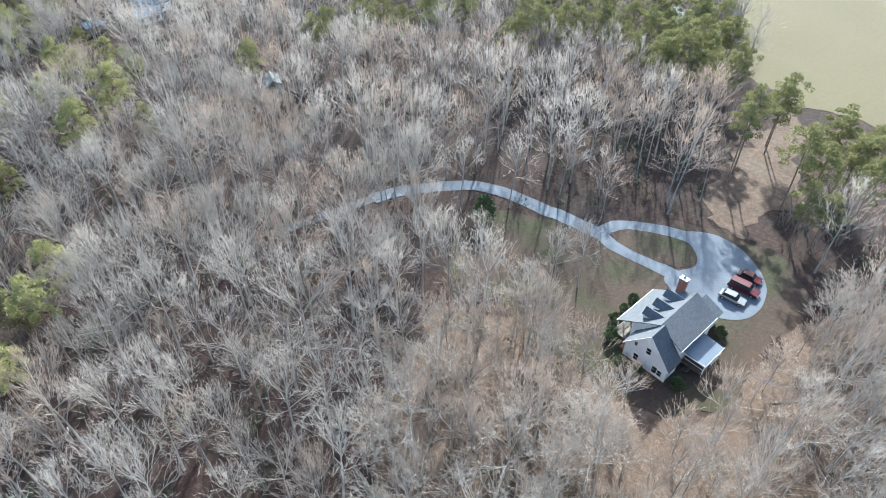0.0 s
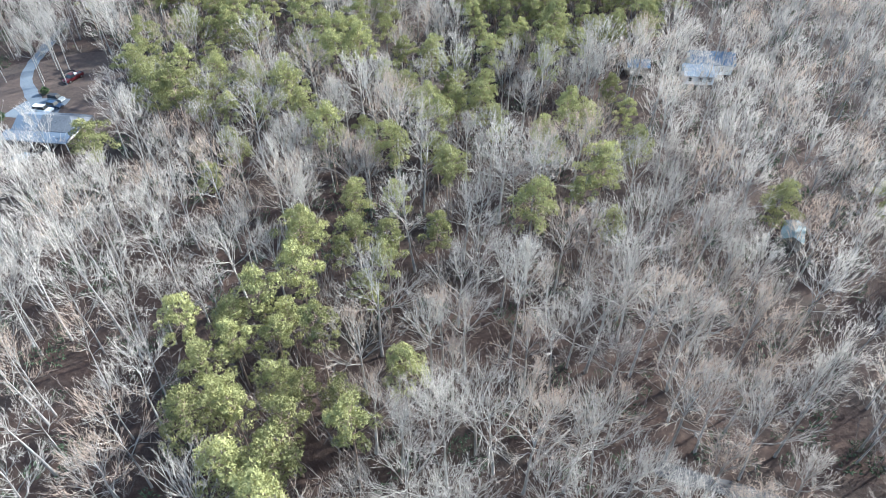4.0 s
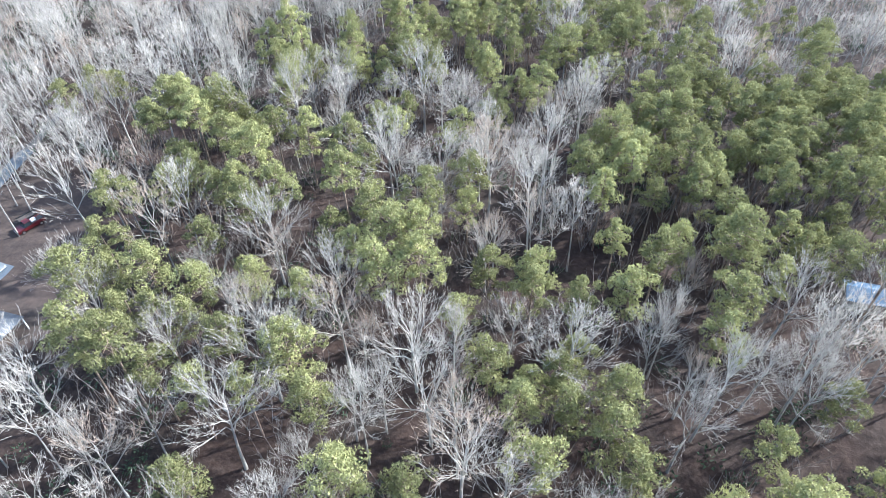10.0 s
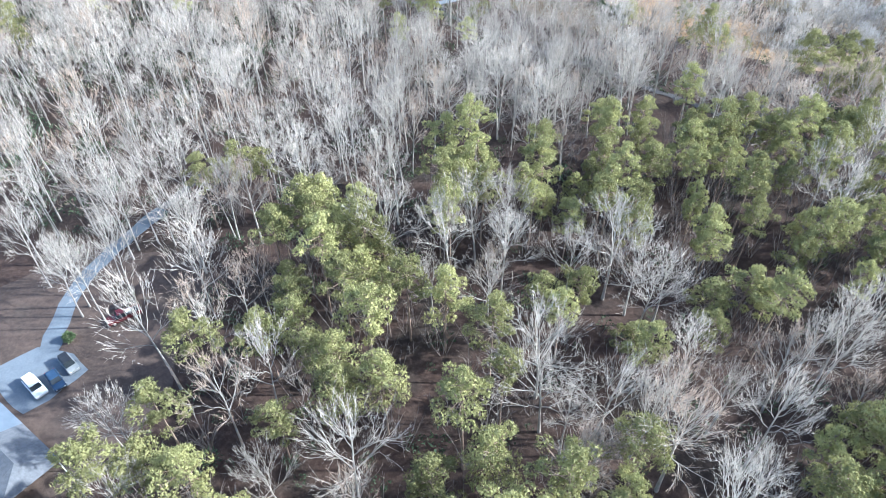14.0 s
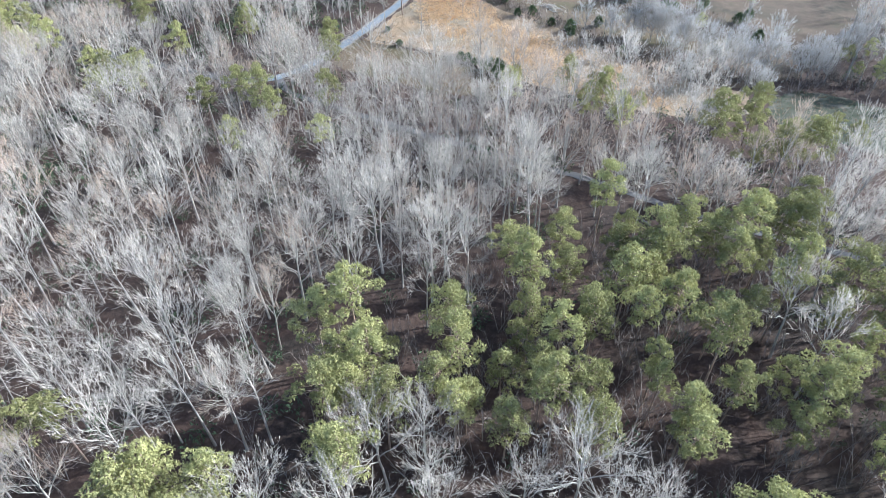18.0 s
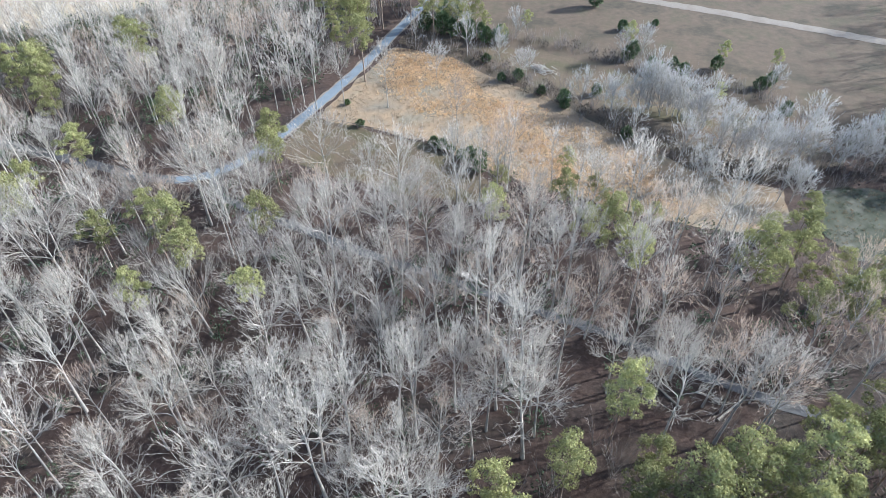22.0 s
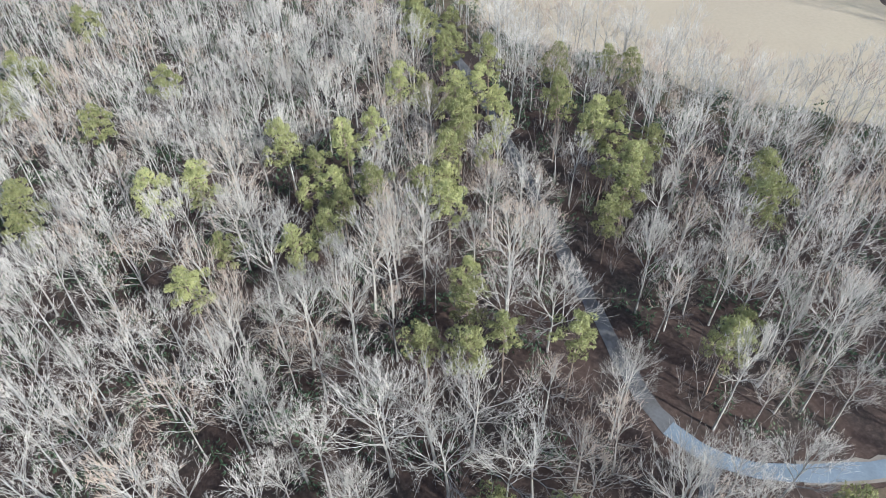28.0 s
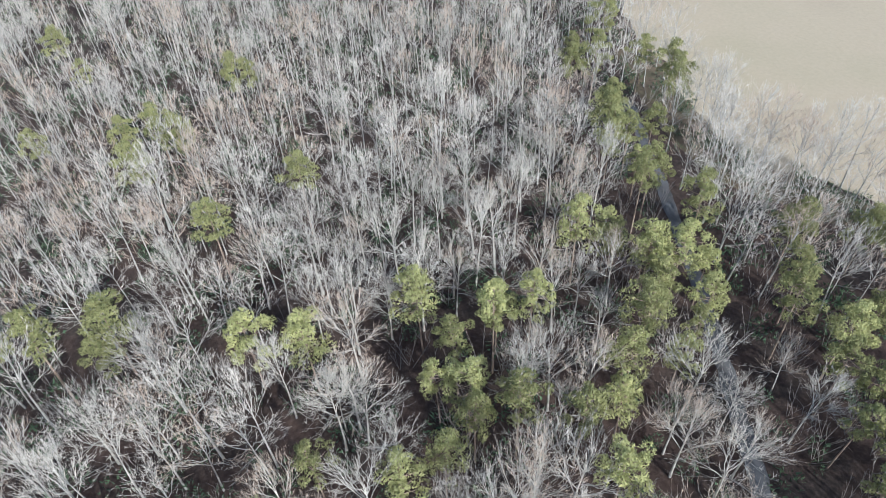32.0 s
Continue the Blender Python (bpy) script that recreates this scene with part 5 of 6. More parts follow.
def back_house():
    """A house deep in the trees: dark blue roof, and a pale lower roof before it."""
    h = empty("back_house", pose(66, 214, 0), "house with dark blue roof and pale porch roof in trees", "house")
    part("wall", prism([(-1.4, 0.0), (5.0, 0.0), (5.0, 2.9), (1.8, 5.0), (-1.4, 2.9)], "x", -4.6, 6.4), SIDING, h)
    a, b = gable_roof(-4.8, 6.6, -1.9, 1.8, 5.5, 2.9, 5.2, 2.9)
    part("roof", a, BLUE_ROOF, h, "dark blue roof slope")
    part("roof", b, BLUE_ROOF, h, "dark blue roof slope")
    part("lower_wall", block((7.4, 5.6, 2.5), (-3.2, -4.7, 0.0)), SIDING, h)
    part("lower_roof", slab([(-7.3, -8.0, 2.5), (1.0, -8.0, 2.5), (1.0, -1.6, 3.0), (-7.3, -1.6, 3.0)], 0.12), METAL_ROOF, h, "pale low roof")
    for x in (-5.6, -3.0, -0.6):
        window(h, (x, -7.56, 0.9), (0.9, 1.1), "-y")
    window(h, (3.4, -1.46, 1.0), (1.0, 1.2), "-y")
    part("chimney", block((0.6, 0.6, 6.0), (4.8, 2.0, 0.0), 0.02), BRICK, h, "brick chimney")
    return h


def shed(name, x, y, sx, sy, z, roof, label, turn=0.0):
    s = empty(name, pose(x, y, 0, 0, 0, turn), label, "shed")
    part("wall", prism([(-sy / 2, 0.0), (sy / 2, 0.0), (sy / 2, z), (0, z + 0.9), (-sy / 2, z)], "x", -sx / 2, sx / 2), WOOD_GREY, s)
    a, b = gable_roof(-sx / 2, sx / 2, -sy / 2 - 0.3, 0, sy / 2 + 0.3, z, z + 1.15, z, 0.25, 0.08)
    part("roof", a, roof, s)
    part("roof", b, roof, s)
    part("door", block((0.06, 1.6, 2.0), (-sx / 2 - 0.04, 0, 0.05)), DECK_WOOD, s, "dark plank door")
    for k in range(5):
        part("rib", block((0.05, 0.06, 0.05), (-sx / 2 + sx * k / 4, 0, z + 1.14)), CHROME, s)
    return s


white_house()
ranch_house()
back_house()
shed("field_house", 180.5, 94.5, 11.0, 7.0, 2.9, PALE_SHINGLE, "low house with pale roof between pines beside the field", 30)
shed("field_shed", 170.6, 87.1, 4.6, 3.4, 2.2, METAL_ROOF, "small pale-roofed shed between pines beside the field", 20)
shed("blue_shed", 47.4, 212.4, 5.6, 4.6, 2.4, BLUE_ROOF, "small shed with blue metal roof among pines")
shed("pale_shed", 69.6, 145.2, 5.4, 3.6, 2.0, TEAL_ROOF, "small shed with pale panel roof in the woods", 70)


# ---- vehicles ----
def vehicle(name, x, y, heading, length, width, height, colour, label, category, style="car", top=None):
    """A parked vehicle, its nose along local +x: body, cabin, glass, wheels with rims, lamps, bumpers, mirrors."""
    v = empty(name, pose(x, y, 0.1, 0, 0, heading), label, category)
    L, W, H = length, width, height
    sill, belt = 0.32, H * 0.56
    hood = {"car": 0.27, "suv": 0.26, "pickup": 0.25, "jeep": 0.24}[style]
    body = prism([(-L / 2, sill + 0.1), (-L / 2 + 0.08, sill), (L / 2 - 0.1, sill), (L / 2, sill + 0.14), (L / 2 - 0.03, belt * 0.82), (L / 2 - L * hood, belt), (-L / 2 + 0.04, belt * 0.98)],
                 "y", -W / 2, W / 2)
    bmesh.ops.bevel(body, geom=body.edges[:], offset=0.06, segments=2, affect="EDGES")
    part("body", body, colour, v)
    back = {"car": -L * 0.40, "suv": -L * 0.47, "pickup": -L * 0.05, "jeep": -L * 0.46}[style]
    front = L / 2 - L * hood
    slope_f, slope_b = (0.55, 0.45) if style == "car" else (0.45, 0.12)
    w = W * 0.43
    cabin = bmesh.new()
    low = [cabin.verts.new(p) for p in ((back, -w, belt - 0.03), (front, -w, belt - 0.03), (front, w, belt - 0.03), (back, w, belt - 0.03))]
    hi = [cabin.verts.new(p) for p in ((back + slope_b, -w * 0.84, H - 0.05), (front - slope_f, -w * 0.84, H - 0.05), (front - slope_f, w * 0.84, H - 0.05), (back + slope_b, w * 0.84, H - 0.05))]
    cabin.faces.new(low[::-1])
    cabin.faces.new(hi)
    for i in range(4):
        j = (i + 1) % 4
        cabin.faces.new((low[i], low[j], hi[j], hi[i]))
    part("cabin_glass", cabin, GLASS_DARK, v, "dark cabin glass")
    roof = block((front - slope_f - back - slope_b + 0.06, w * 1.72, 0.07), ((front - slope_f + back + slope_b) / 2, 0, H - 0.06), 0.025)
    part("roof", roof, top or colour, v)
    if style == "pickup":
        bed = part("bed", block((L * 0.40, W * 0.78, 0.05), (-L * 0.27, 0, belt + 0.01)), BLACK_PAINT, v, "dark open truck bed")
        for s in (-1, 1):
            part("bed_side", block((L * 0.42, 0.09, 0.18), (-L * 0.27, s * W * 0.45, belt - 0.02), 0.02), colour, bed)
        part("tailgate", block((0.08, W * 0.88, 0.18), (-L * 0.485, 0, belt - 0.02), 0.02), colour, bed)
    for fx in (-0.31, 0.33):
        for s in (-1, 1):
            r = 0.34 if style == "car" else 0.39
            wheel = part("wheel", cylinder(r, 0.24, (fx * L, s * (W / 2 - 0.1), r - 0.1), "y", 18), RUBBER, v, "black tyre")
            part("rim", cylinder(r * 0.6, 0.03, (fx * L, s * (W / 2 + 0.035), r - 0.1), "y", 12), CHROME, wheel, "metal wheel rim")
    for s in (-1, 1):
        part("headlight", block((0.06, 0.3, 0.14), (L / 2 - 0.02, s * W * 0.34, belt * 0.62), 0.02), LAMP_CLEAR, v, "clear headlight")
        part("tail_light", block((0.05, 0.18, 0.24), (-L / 2 + 0.0, s * W * 0.40, belt * 0.66), 0.02), LAMP_RED, v, "red tail light")
        part("mirror", block((0.14, 0.16, 0.12), (front - 0.35, s * (W / 2 + 0.06), belt + 0.05), 0.03), BLACK_PAINT, v, "dark side mirror")
    part("front_bumper", block((0.12, W * 0.9, 0.18), (L / 2 - 0.01, 0, sill - 0.02), 0.04), BLACK_PAINT if style == "car" else CHROME, v)
    part("rear_bumper", block((0.12, W * 0.9, 0.18), (-L / 2 + 0.02, 0, sill - 0.02), 0.04), BLACK_PAINT if style == "car" else CHROME, v)
    return v


vehicle("silver_car", 89.4, 23.4, -82, 4.6, 1.8, 1.45, SILVER_PAINT, "silver saloon car parked on the grey pad", "car", "car")
vehicle("red_van", 92.9, 23.2, -84, 5.4, 2.0, 1.85, RED_PAINT, "red van with pale front parked on the pad", "van", "suv", RED_PAINT)
vehicle("red_car", 96.3, 23.9, -83, 4.2, 1.75, 1.4, RED_PAINT, "dark red small car parked on the pad", "car", "car")
vehicle("white_suv", -103.7, 176.4, -4, 4.9, 1.95, 1.75, WHITE_PAINT, "white sport utility car parked before the low house", "car", "suv")
vehicle("blue_car", -102.3, 178.95, -9, 4.6, 1.8, 1.5, BLUE_PAINT, "dark blue car parked before the low house", "car", "car")
vehicle("silver_jeep", -103.4, 181.95, -6, 4.1, 1.8, 1.8, SILVER_PAINT, "silver off-road car with black soft top", "car", "jeep", BLACK_PAINT)
truck = vehicle("red_pickup_truck", -105.3, 193.4, -110, 5.6, 2.0, 1.8, RED_PAINT, "dark red pickup truck with loaded bed in the yard", "truck", "pickup")
crate = empty("white_cooler", pose(-105.05, 194.3, 1.12, 0, 0, 70), "white box lying in the truck bed", "box")
part("body", block((0.9, 0.6, 0.4), (0, 0, 0), 0.04), WHITE_PAINT, crate)
part("lid", block((0.94, 0.64, 0.08), (0, 0, 0.4), 0.03), TRIM, crate)


def trailer():
    t = empty("utility_trailer", pose(-107.6, 195.2, 0.1, 0, 0, -112), "black flat utility trailer beside the red truck", "trailer")
    part("deck", block((3.4, 1.7, 0.1), (0, 0, 0.55)), DECK_WOOD, t)
    for s in (-1, 1):
        part("side_rail", block((3.4, 0.06, 0.3), (0, s * 0.85, 0.62)), BLACK_PAINT, t)
        wheel = part("wheel", cylinder(0.33, 0.2, (-0.2, s * 0.97, 0.25), "y", 16), RUBBER, t)
        part("rim", cylinder(0.19, 0.03, (-0.2, s * 1.085, 0.25), "y", 10), CHROME, wheel)
    part("drawbar", block((1.3, 0.1, 0.1), (2.3, 0, 0.5)), BLACK_PAINT, t)
    part("tail_rail", block((0.06, 1.7, 0.3), (-1.7, 0, 0.62)), BLACK_PAINT, t)
    return t


trailer()

# ---- cedars, garden shrubs, hedgerows ----
CEDARS = [cedar_tree(600 + i, h, r) for i, (h, r) in enumerate([(6.0, 2.2), (3.0, 1.5), (8.5, 2.6), (2.0, 1.1), (4.5, 1.9)])]
cedar_kinds = [[("trunk", mesh_of_triangles("cedar_trunk", *a, PINE_BARK), ""), ("crown", mesh_of_triangles("cedar_crown", *b, CEDAR), "")] for a, b in CEDARS]


def cedar(name, kind, x, y, s, label, category, group="", turn=0):
    foot = tree_thing(name, cedar_kinds[kind], pose(x, y, 0, 0, 0, turn), label, category, group)
    foot.scale = (s, s, s)
    return foot


cedar("cedar_tree", 0, 72.2, 68.4, 1.1, "dark dense evergreen beside the curving drive", "evergreen tree")
for k, (x, y, s) in enumerate([(66.4, 32.6, 1.1), (63.4, 25.4, 0.9), (65.9, 19.7, 0.95), (80.6, 20.6, 0.8), (73.0, 34.6, 0.8), (76.0, 34.9, 0.8), (70.0, 34.4, 0.85), (63.2, 28.4, 0.7)]):
    cedar("garden_shrub", 3 if k % 2 else 1, x, y, s * (1.2 if k % 2 else 0.8), "dark rounded evergreen shrub beside the white house", "shrub", "shrubs round the white house", 40 * k)
cedar("garden_shrub", 3, -108.4, 185.0, 1.0, "green rounded bush in the yard beside the gravel", "shrub")
cedar("garden_shrub", 3, -112.0, 171.0, 1.4, "dark rounded bush beside the low house", "shrub")
for k, (x, y, s) in enumerate([(-118.4, 366.4, 1.0), (-98.4, 364.4, 1.2), (-96.0, 363.8, 1.3), (-93.6, 363.0, 1.0), (-90.8, 361.6, 1.15), (-88.4, 360.8, 1.3), (-86.0, 359.8, 1.5), (-85.2, 357.6, 1.2)]):
    cedar("fence_cedar", 1 if k > 4 else 3, x, y, s, "dark green cedar bush along the field fence", "cedar bush", "cedar bushes along the fence", 70 * k)
cedar("field_cedar", 2, -77, 457, 1.15, "tall dark cedar standing beside the pale road", "cedar tree")

for k, (x, y, s) in enumerate([(-99.7, 462.9, 0.9), (-56.6, 447.8, 1.1), (-97.1, 471.1, 0.8), (-56.1, 502.9, 0.9), (-64.8, 492.4, 0.7), (-65.7, 441.8, 1.6), (-126.0, 374.7, 0.8)]):
    cedar("pasture_bush", 3, x, y, s, "small dark bush standing in the brown pasture", "shrub", "bushes of the pasture", 50 * k)
HEDGE_1 = smooth_line([(-125, 412), (-108, 411.5), (-89, 401), (-79, 397), (-65, 389.5), (-53, 382), (-42, 379), (-28, 377.5), (-12, 381), (4, 387), (20, 385)], 2.0)
HEDGE_2 = smooth_line([(-118, 423), (-100, 423), (-86, 425.5), (-64, 420.5), (-48, 416), (-35, 414), (-24, 410), (-17, 404)], 2.0)
r = random.Random(33)
scrub, greens = [], []
for line, wide in ((HEDGE_1, 5.0), (HEDGE_2, 2.5)):
    for x, y in line:
        for _ in range(4):
            scrub.append((x + r.uniform(-wide, wide), y + r.uniform(-wide, wide), r.uniform(0, 6.28), r.uniform(0.45, 0.9), 1.0, r.randrange(4)))
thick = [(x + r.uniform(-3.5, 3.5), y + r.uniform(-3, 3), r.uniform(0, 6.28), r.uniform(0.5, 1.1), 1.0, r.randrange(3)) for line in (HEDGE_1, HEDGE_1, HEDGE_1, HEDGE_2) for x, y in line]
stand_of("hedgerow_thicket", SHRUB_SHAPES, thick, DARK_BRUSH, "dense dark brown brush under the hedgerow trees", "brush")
stand_of("hedgerow_brush", BRUSH_SHAPES, scrub, BRUSH, "grey bare brush of the hedgerows", "brush")
for k, (x, y, kind, z) in enumerate([(-87.8, 401.4, 4, 0.8), (-73.7, 393.3, 1, 1.3), (-72.9, 391.0, 3, 1.3), (-56.0, 381.9, 1, 1.1), (-20.5, 404.7, 1, 1.3), (-52.5, 417.4, 4, 0.9), (-54.6, 419.2, 1, 1.2), (-46.0, 417.6, 4, 1.0),
                                     (-48.8, 420.0, 0, 0.75), (-66.4, 400.2, 4, 0.8), (-24.0, 419.2, 0, 0.8), (-26.5, 416.5, 4, 0.9), (-61.7, 422.3, 0, 0.8), (-60.4, 424.0, 2, 0.7), (-37.7, 424.5, 4, 1.0), (-92.0, 399.5, 3, 1.2),
                                     (-99.0, 408.5, 3, 1.3), (-80.0, 396.0, 3, 1.2)]):
    cedar("hedge_cedar", kind, x, y, z, "dark green cedar in a hedgerow", "cedar tree", "cedars of the hedgerows", 67 * k)
WHITE_TWIG = varied("silver_grey_twigs", (0.38, 0.37, 0.36), (0.60, 0.588, 0.575), 0.4, 0.9)
let_light_through(WHITE_TWIG, 0.4)
SMALL = [bare_tree(700 + i, h, q, 8, 5, 4, 7, 0.2, 0.44, 0.0105, 0.036) for i, (h, q) in enumerate([(8, 2.6), (10, 2.9), (7, 2.4)])]
small_kinds = [bare_parts(s, BARK, WHITE_TWIG, i) for i, s in enumerate(SMALL)]
hedge_trees = []
for x, y in HEDGE_1[::2]:
    if r.random() < (0.25 if x < -66 else 0.5):
        hedge_trees.append((x + r.uniform(-3.0, 3.0), y + r.uniform(-2, 3)))
for x, y in HEDGE_2[::3]:
    if r.random() < 0.3:
        hedge_trees.append((x + r.uniform(-2, 2), y + r.uniform(-2, 2)))
# silver trees that stand in close clusters along the hedgerow and the brook
for x, y, n in ((-97.2, 412.5, 2), (-86.5, 405.0, 2), (-62.1, 392.5, 3), (-55.2, 394.5, 6), (-51.5, 398.5, 5), (-49.8, 396.5, 5), (-45.7, 395.3, 6), (-42.5, 391.0, 4), (-38.8, 393.0, 4), (-35.0, 384.5, 5), (-31.5, 380.9, 4), (-24.1, 383.3, 5),
                (-17.3, 385.1, 4), (-38.4, 369.5, 4), (-43.1, 370.4, 1), (-20.9, 367.3, 4), (3.0, 403.3, 6), (8.5, 414.2, 4), (-1.9, 395.4, 4), (-7.8, 385.6, 4), (-60.0, 426.0, 2), (12.0, 408.0, 3)):
    for _ in range(n):
        hedge_trees.append((x + r.uniform(-2.4, 2.4), y + r.uniform(-2, 2)))
plant("hedge_tree", small_kinds, hedge_trees + [(-109.1, 395.3)], "small silvery leafless tree of the hedgerow", "bare tree", "small bare trees of the hedgerow", 41, 0.8, 1.5)
for k, (x, y, kind, s) in enumerate([(-123, 423, 0, 1.1), (-119.5, 426.5, 2, 0.8), (-117, 422.5, 0, 1.2), (-113.5, 422, 0, 1.0), (-110, 425, 4, 1.3), (-108.3, 421, 0, 0.9), (-105, 423, 4, 1.2), (-102.6, 420.5, 0, 0.9),
                                    (-98.8, 422.1, 4, 1.3), (-120, 431, 0, 1.1), (-116, 434, 2, 0.75), (-122, 436, 4, 1.2), (-121, 442, 0, 1.0)]):
    cedar("corner_cedar", kind, x, y, s, "bushy dark green evergreen at the road corner", "cedar tree", "evergreens at the road corner", 50 * k)
plant("young_pine", pine_kinds, [(-66.2, 360.5), (-59.2, 353.6), (-50.3, 347.9), (-56.5, 347.8), (-47, 349), (-78, 350), (-26.5, 349.8), (-19.2, 357.9), (-24.3, 342.0), (-19.6, 342.0), (-16.6, 341.5), (-12.8, 341.2), (-8.8, 343.6),
                                 (-5.3, 347.2), (-0.8, 347.1), (1.7, 349.1), (-21.5, 345.5), (-14.0, 345.0), (0.8, 390.1), (5.7, 391.4), (10.1, 390.6), (14.3, 393.7), (2.5, 382.8), (7.8, 382.3), (12.4, 383.5), (14.4, 421.2), (18, 386), (20, 380), (25, 388)], "young green pine beside the meadow and the marsh", "pine tree", "young pines beside the meadow", 45, 0.42, 0.62)
plant("corner_pine", pine_kinds, [(-110.5, 423.0), (-115.5, 426.5), (-120.0, 427.6), (-125.2, 432.0), (-121.0, 440.0), (-106.0, 421.5), (-123.0, 422.5), (-117.0, 433.0), (-125.4, 440.5), (-112.5, 427.5)],
      "dark green pine crowding the corner of the long drive", "pine tree", "pines at the road corner", 47, 0.56, 0.72)
plant("hedge_pine", pine_kinds, [(-92.4, 427.2), (-104, 424), (-61.6, 423.0), (-36.8, 422.9), (-24.0, 421.0), (-37.2, 400.3), (-97.0, 418.5)],
      "dark green pine standing in the far hedgerow", "pine tree", "pines of the far hedgerow", 46, 0.38, 0.58)
plant("field_tree", slender_kinds, [(-126.5, 374.1), (-115.6, 376.9), (-132.6, 370.4), (-93.4, 367.4)], "tall thin leafless tree standing in the orange meadow", "bare tree", "bare trees of the meadow", 42, 0.82, 1.0)
yard_kinds = [bare_parts(s, GREY_BARK, TWIG, 20 + i) for i, s in enumerate(SLENDER[:3])]
plant("yard_tree", yard_kinds, [(-108.6, 197.4), (-111.6, 189.3), (-112.8, 191.4), (-123.0, 190.0), (-126.5, 180.5), (-128.9, 205.5), (-117.1, 209.0), (-112.9, 198.3), (-104.4, 209.2), (-105.7, 190.6), (-127.2, 216.6), (-104.8, 218.8), (-117.0, 203.3)], "tall leafless tree standing in the leafy yard", "bare tree", "bare trees of the yard", 43, 0.8, 1.0)
plant("lawn_tree", slender_kinds, [(66.7, 46.5), (71.5, 43.7), (60.1, 70.4)], "slender leafless tree standing on the lawn", "bare tree", "bare trees of the lawn", 44, 0.72, 0.85)


# young tan trees on the leaf bank below the white house
young_kinds = [bare_parts(q, BARK, TWIG_WARM, 30 + i) for i, q in enumerate(SMALL)]
bank = []
for i in range(22):
    for j in range(18):
        x, y = 8 + i * 4.8 + r.uniform(-1.8, 1.8), -28 + j * 4.8 + r.uniform(-1.8, 1.8)
        if inside(x, y, LEAF_BANK) and not inside(x, y, YARD_1) and math.hypot(x - 72, y - 26) > 14 and math.hypot(x - 62, y - 19) > 6:
            bank.append((x, y))
plant("young_hardwood", young_kinds, bank, "young tan leafless hardwood on the bank of dry leaves", "bare tree", "young trees of the leaf bank", 48, 0.85, 1.35)


# ---- fence along the meadow ----
def fence():
    f = empty("field_fence", pose(0, 0, 0), "old wooden post and wire fence along the meadow", "fence")
    line = smooth_line([(-131.4, 366.2), (-118.8, 365.5), (-106.9, 365.3), (-96.8, 364.2), (-85.6, 358.6)], 3.5)
    for i, (x, y) in enumerate(line):
        part("post", block((0.14, 0.14, 1.35), (x, y, -0.1), 0.01, 13 * i), WOOD_GREY, f)
        if i:
            a = line[i - 1]
            d = math.hypot(x - a[0], y - a[1])
            for z in (0.55, 1.0):
                part("rail", block((d, 0.05, 0.1), ((x + a[0]) / 2, (y + a[1]) / 2, z), 0, math.degrees(math.atan2(y - a[1], x - a[0]))), WOOD_GREY, f)
    return f


fence()


# ---- tufts, fallen logs, road-side clutter ----
def tuft(seed):
    q = np.random.default_rng(seed)
    s = Shape()
    n = 8
    w = np.stack([q.normal(size=n) * 0.4, q.normal(size=n) * 0.4, np.ones(n)], 1)
    s.blades(q.normal(size=(n, 3)) * (0.2, 0.2, 0), w, q.uniform(0.5, 0.95, n), q.uniform(0.12, 0.22, n), q)
    return s.arrays()


TUFTS = [tuft(800 + i) for i in range(5)]
tufts = []
SWATHE = smooth_line([(-124, 402), (-112, 396), (-92, 384), (-79, 376), (-66, 368), (-58, 360)], 3.0)
while len(tufts) < 8500:
    x, y = r.uniform(-132, -20), r.uniform(354, 410)
    if inside(x, y, MEADOW) and noise.noise((x * 0.09, y * 0.09, 3)) + r.uniform(-0.3, 0.4) > off_line(x, y, SWATHE) * 0.05 - 0.3:
        tufts.append((x, y, r.uniform(0, 6.28), r.uniform(0.45, 1.0), 1.0, r.randrange(5)))
stand_of("sedge_tufts", TUFTS, tufts, TUSSOCK, "orange dry sedge tufts of the meadow", "grass")
dull = []
while len(dull) < 15000:
    x, y = r.uniform(-132, -20), r.uniform(346, 410)
    if inside(x, y, MEADOW) or (inside(x, y, MOWN) and r.random() < 0.25):
        if noise.noise((x * 0.14, y * 0.14, 8)) + r.uniform(-0.5, 0.5) > -0.15:
            dull.append((x, y, r.uniform(0, 6.28), r.uniform(0.25, 0.75), 0.8, r.randrange(5)))
stand_of("dry_grass", TUFTS, dull, DULL_GRASS, "dull tan dry grass of the meadow", "grass")

# low tussocks of the marsh: dark moss and pale dead stalks
moss, stalks = [], []
while len(moss) < 700:
    x, y = r.uniform(-17, 56), r.uniform(350, 381)
    if inside(x, y, MARSH) and noise.noise((x * 0.13, y * 0.2, 5)) + r.uniform(-0.3, 0.3) > 0.0:
        moss.append((x, y, r.uniform(0, 6.28), r.uniform(0.2, 0.5), 0.6, r.randrange(3)))
while len(stalks) < 1600:
    x, y = r.uniform(-17, 56), r.uniform(350, 381)
    if inside(x, y, MARSH):
        stalks.append((x, y, r.uniform(0, 6.28), r.uniform(0.3, 0.8), 1.0, r.randrange(5)))
stand_of("marsh_moss", SHRUB_SHAPES, moss, HOLLY, "dark green mossy hummocks of the marsh", "marsh plants")
stand_of("marsh_stalks", TUFTS, stalks, DULL_GRASS, "pale dead stalks standing in the marsh", "marsh plants")


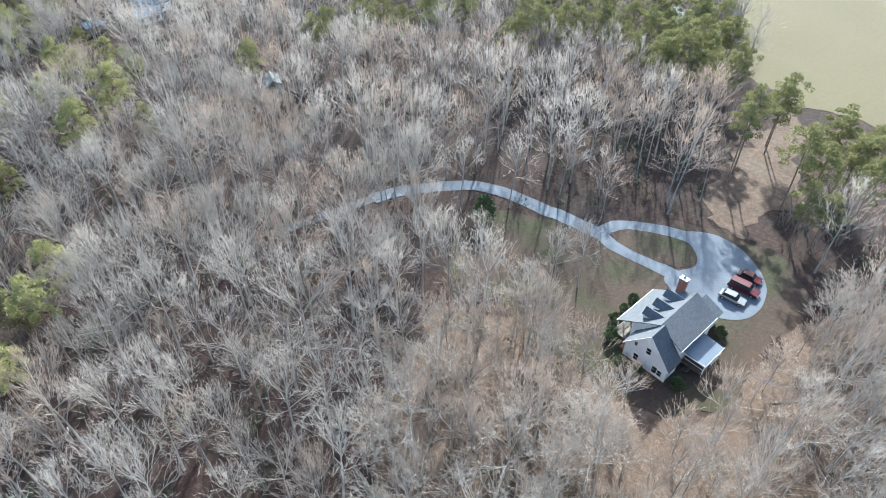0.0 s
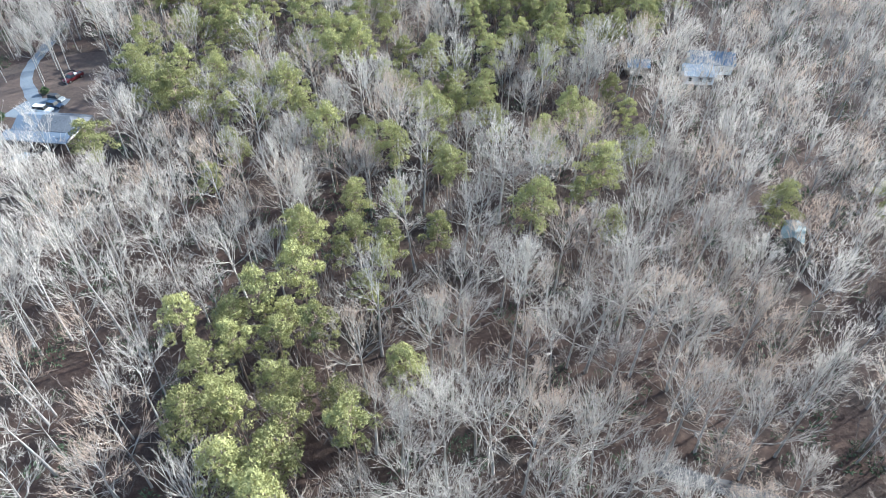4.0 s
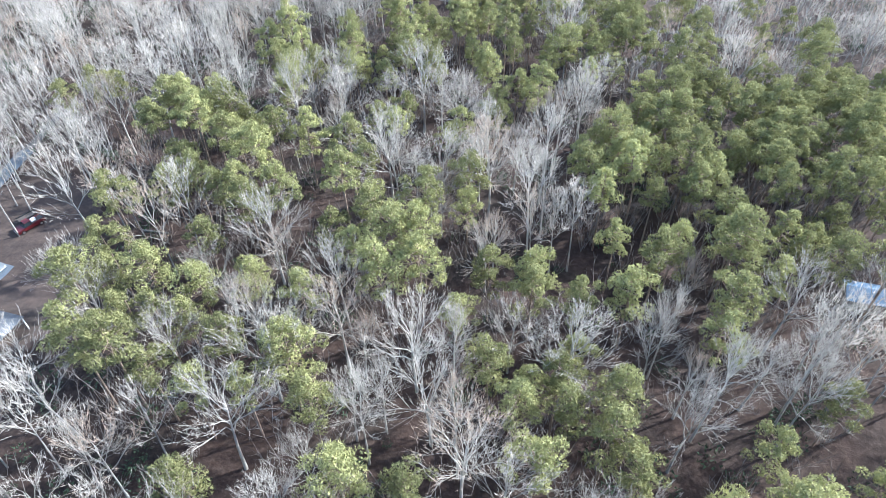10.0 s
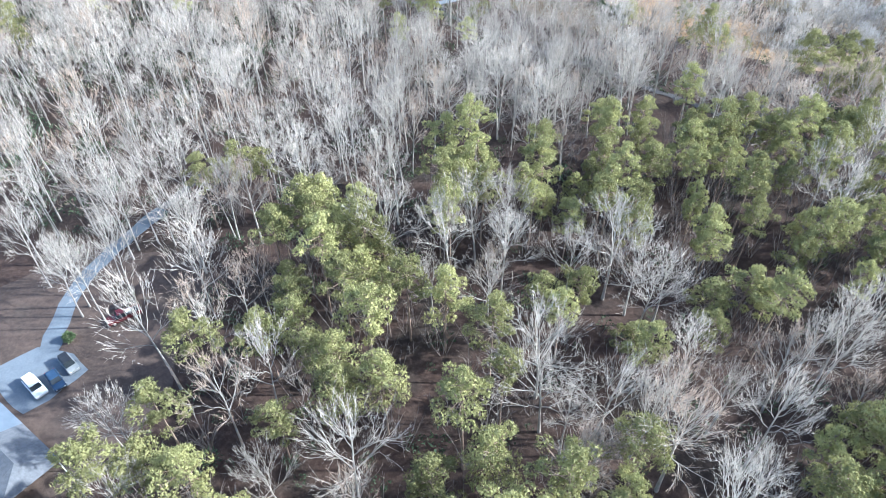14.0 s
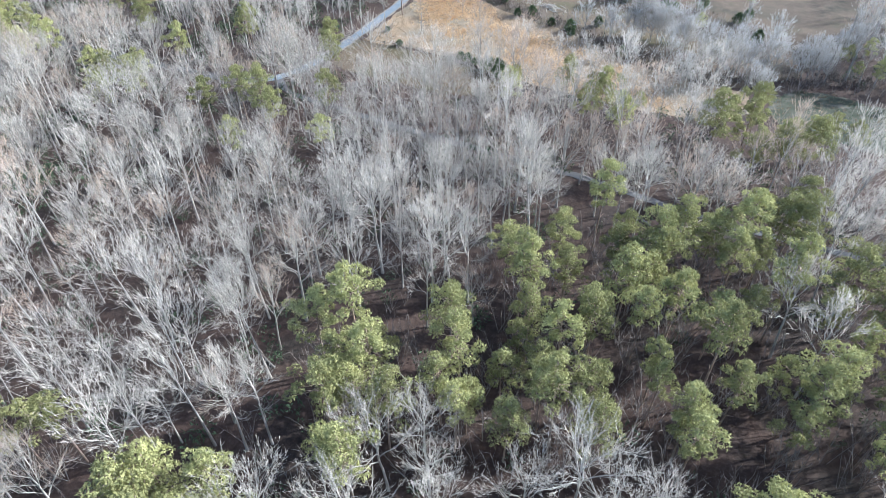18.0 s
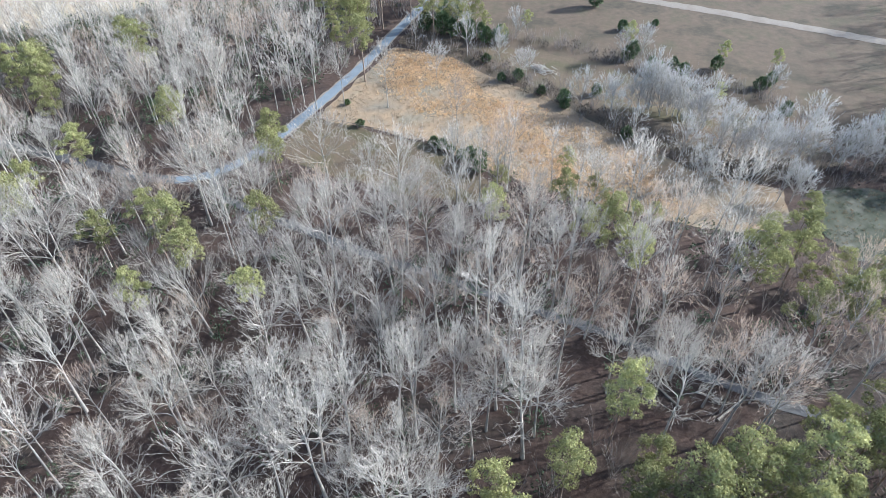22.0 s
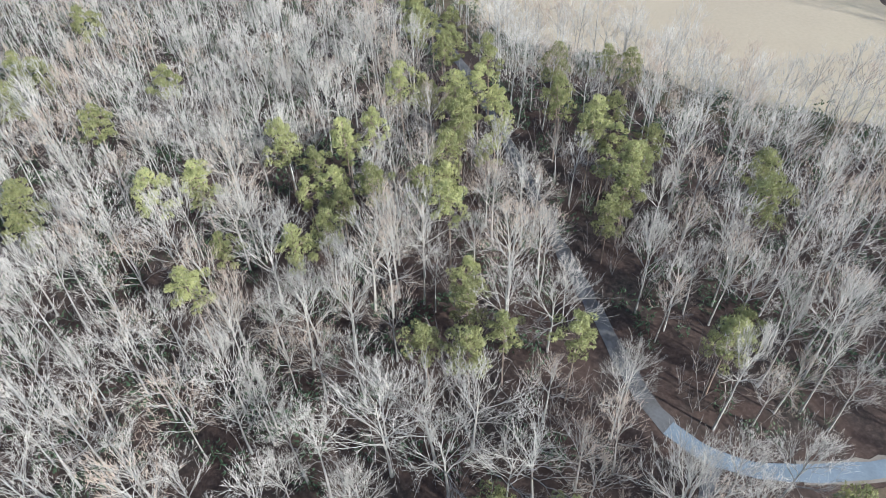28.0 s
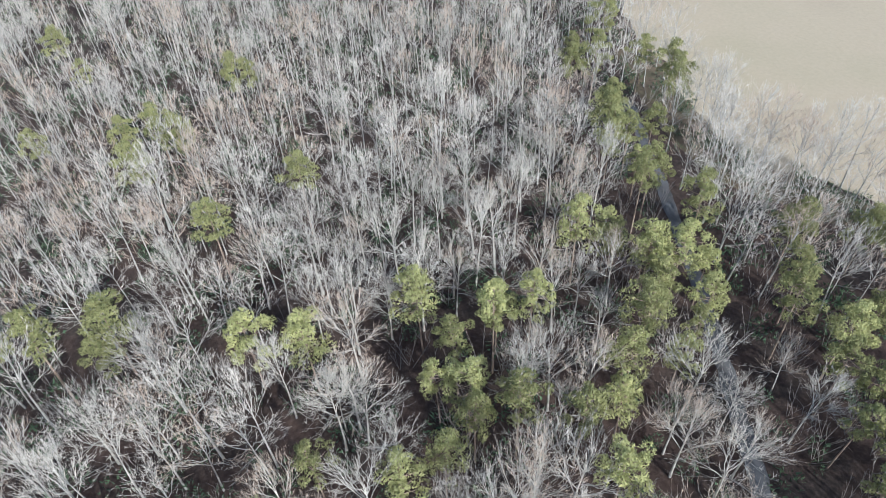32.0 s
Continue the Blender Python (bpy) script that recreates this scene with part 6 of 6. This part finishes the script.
def log(x, y, turn, length, radius):
    bm = cylinder(radius, length, (0, 0, radius * 0.8), "x", 9, radius * 0.6)
    ob = new("fallen_log", bpy.data.meshes.new("fallen_log"))
    bm.to_mesh(ob.data)
    bm.free()
    ob.data.materials.append(WOOD_GREY)
    ob.matrix_world = pose(x, y, -0.05, 0, 0, turn)
    return tagged(ob, "grey fallen trunk lying on the leaf litter", "log", "fallen logs")



def tarp_pile(x, y):
    """A low heap under a crumpled pale tarpaulin, with boards beside it."""
    t = empty("tarp_pile", pose(x, y, 0, 0, 0, 25), "heap under a crumpled pale blue tarpaulin behind the house", "covered heap")
    bm = bmesh.new()
    bmesh.ops.create_grid(bm, x_segments=14, y_segments=12, size=1.0)
    for v in bm.verts:
        d = max(abs(v.co.x), abs(v.co.y))
        lift = max(0.0, 1 - d ** 3) * 0.9
        v.co = Vector((v.co.x * 1.9, v.co.y * 1.4, 0.03 + lift * (0.8 + 0.45 * noise.noise((v.co.x * 2.2, v.co.y * 2.2, 1)))))
    part("tarpaulin", bm, PALE_TARP, t)
    for k in range(5):
        part("board", block((2.4, 0.22, 0.06), (2.9 + 0.12 * k, -0.6 + 0.3 * k, 0.07 * (k % 2)), 0.0, 12 * k), WOOD_GREY, t)
    return t


tarp_pile(-97.5, 156.6)

# a heap of pale cut branches beside the hedgerow
heap = Shape()
q = np.random.default_rng(61)
for k in range(70):
    c = np.array((q.normal() * 2.2, q.normal() * 1.1, 0))
    c[2] = 0.15 + 1.1 * math.exp(-(c[0] / 2.4) ** 2 - (c[1] / 1.3) ** 2) * q.uniform(0.2, 1)
    d = np.array((q.normal(), q.normal() * 0.5, q.normal() * 0.2))
    d *= q.uniform(0.8, 1.8) / np.linalg.norm(d)
    heap.tube(np.array([c - d, c + d]), (0.08, 0.04), 4)
ob = new("brush_pile", mesh_of_triangles("brush_pile", *heap.arrays(), BARK))
ob.matrix_world = pose(-83.2, 409, 0, 0, 0, -25)
tagged(ob, "heap of pale cut branches beside the hedgerow", "brush pile")

for k in range(26):
    x, y = fill[(k * 53) % 900]
    log(x + 1.6, y + 1.4, r.uniform(0, 180), r.uniform(5, 11), r.uniform(0.12, 0.24))
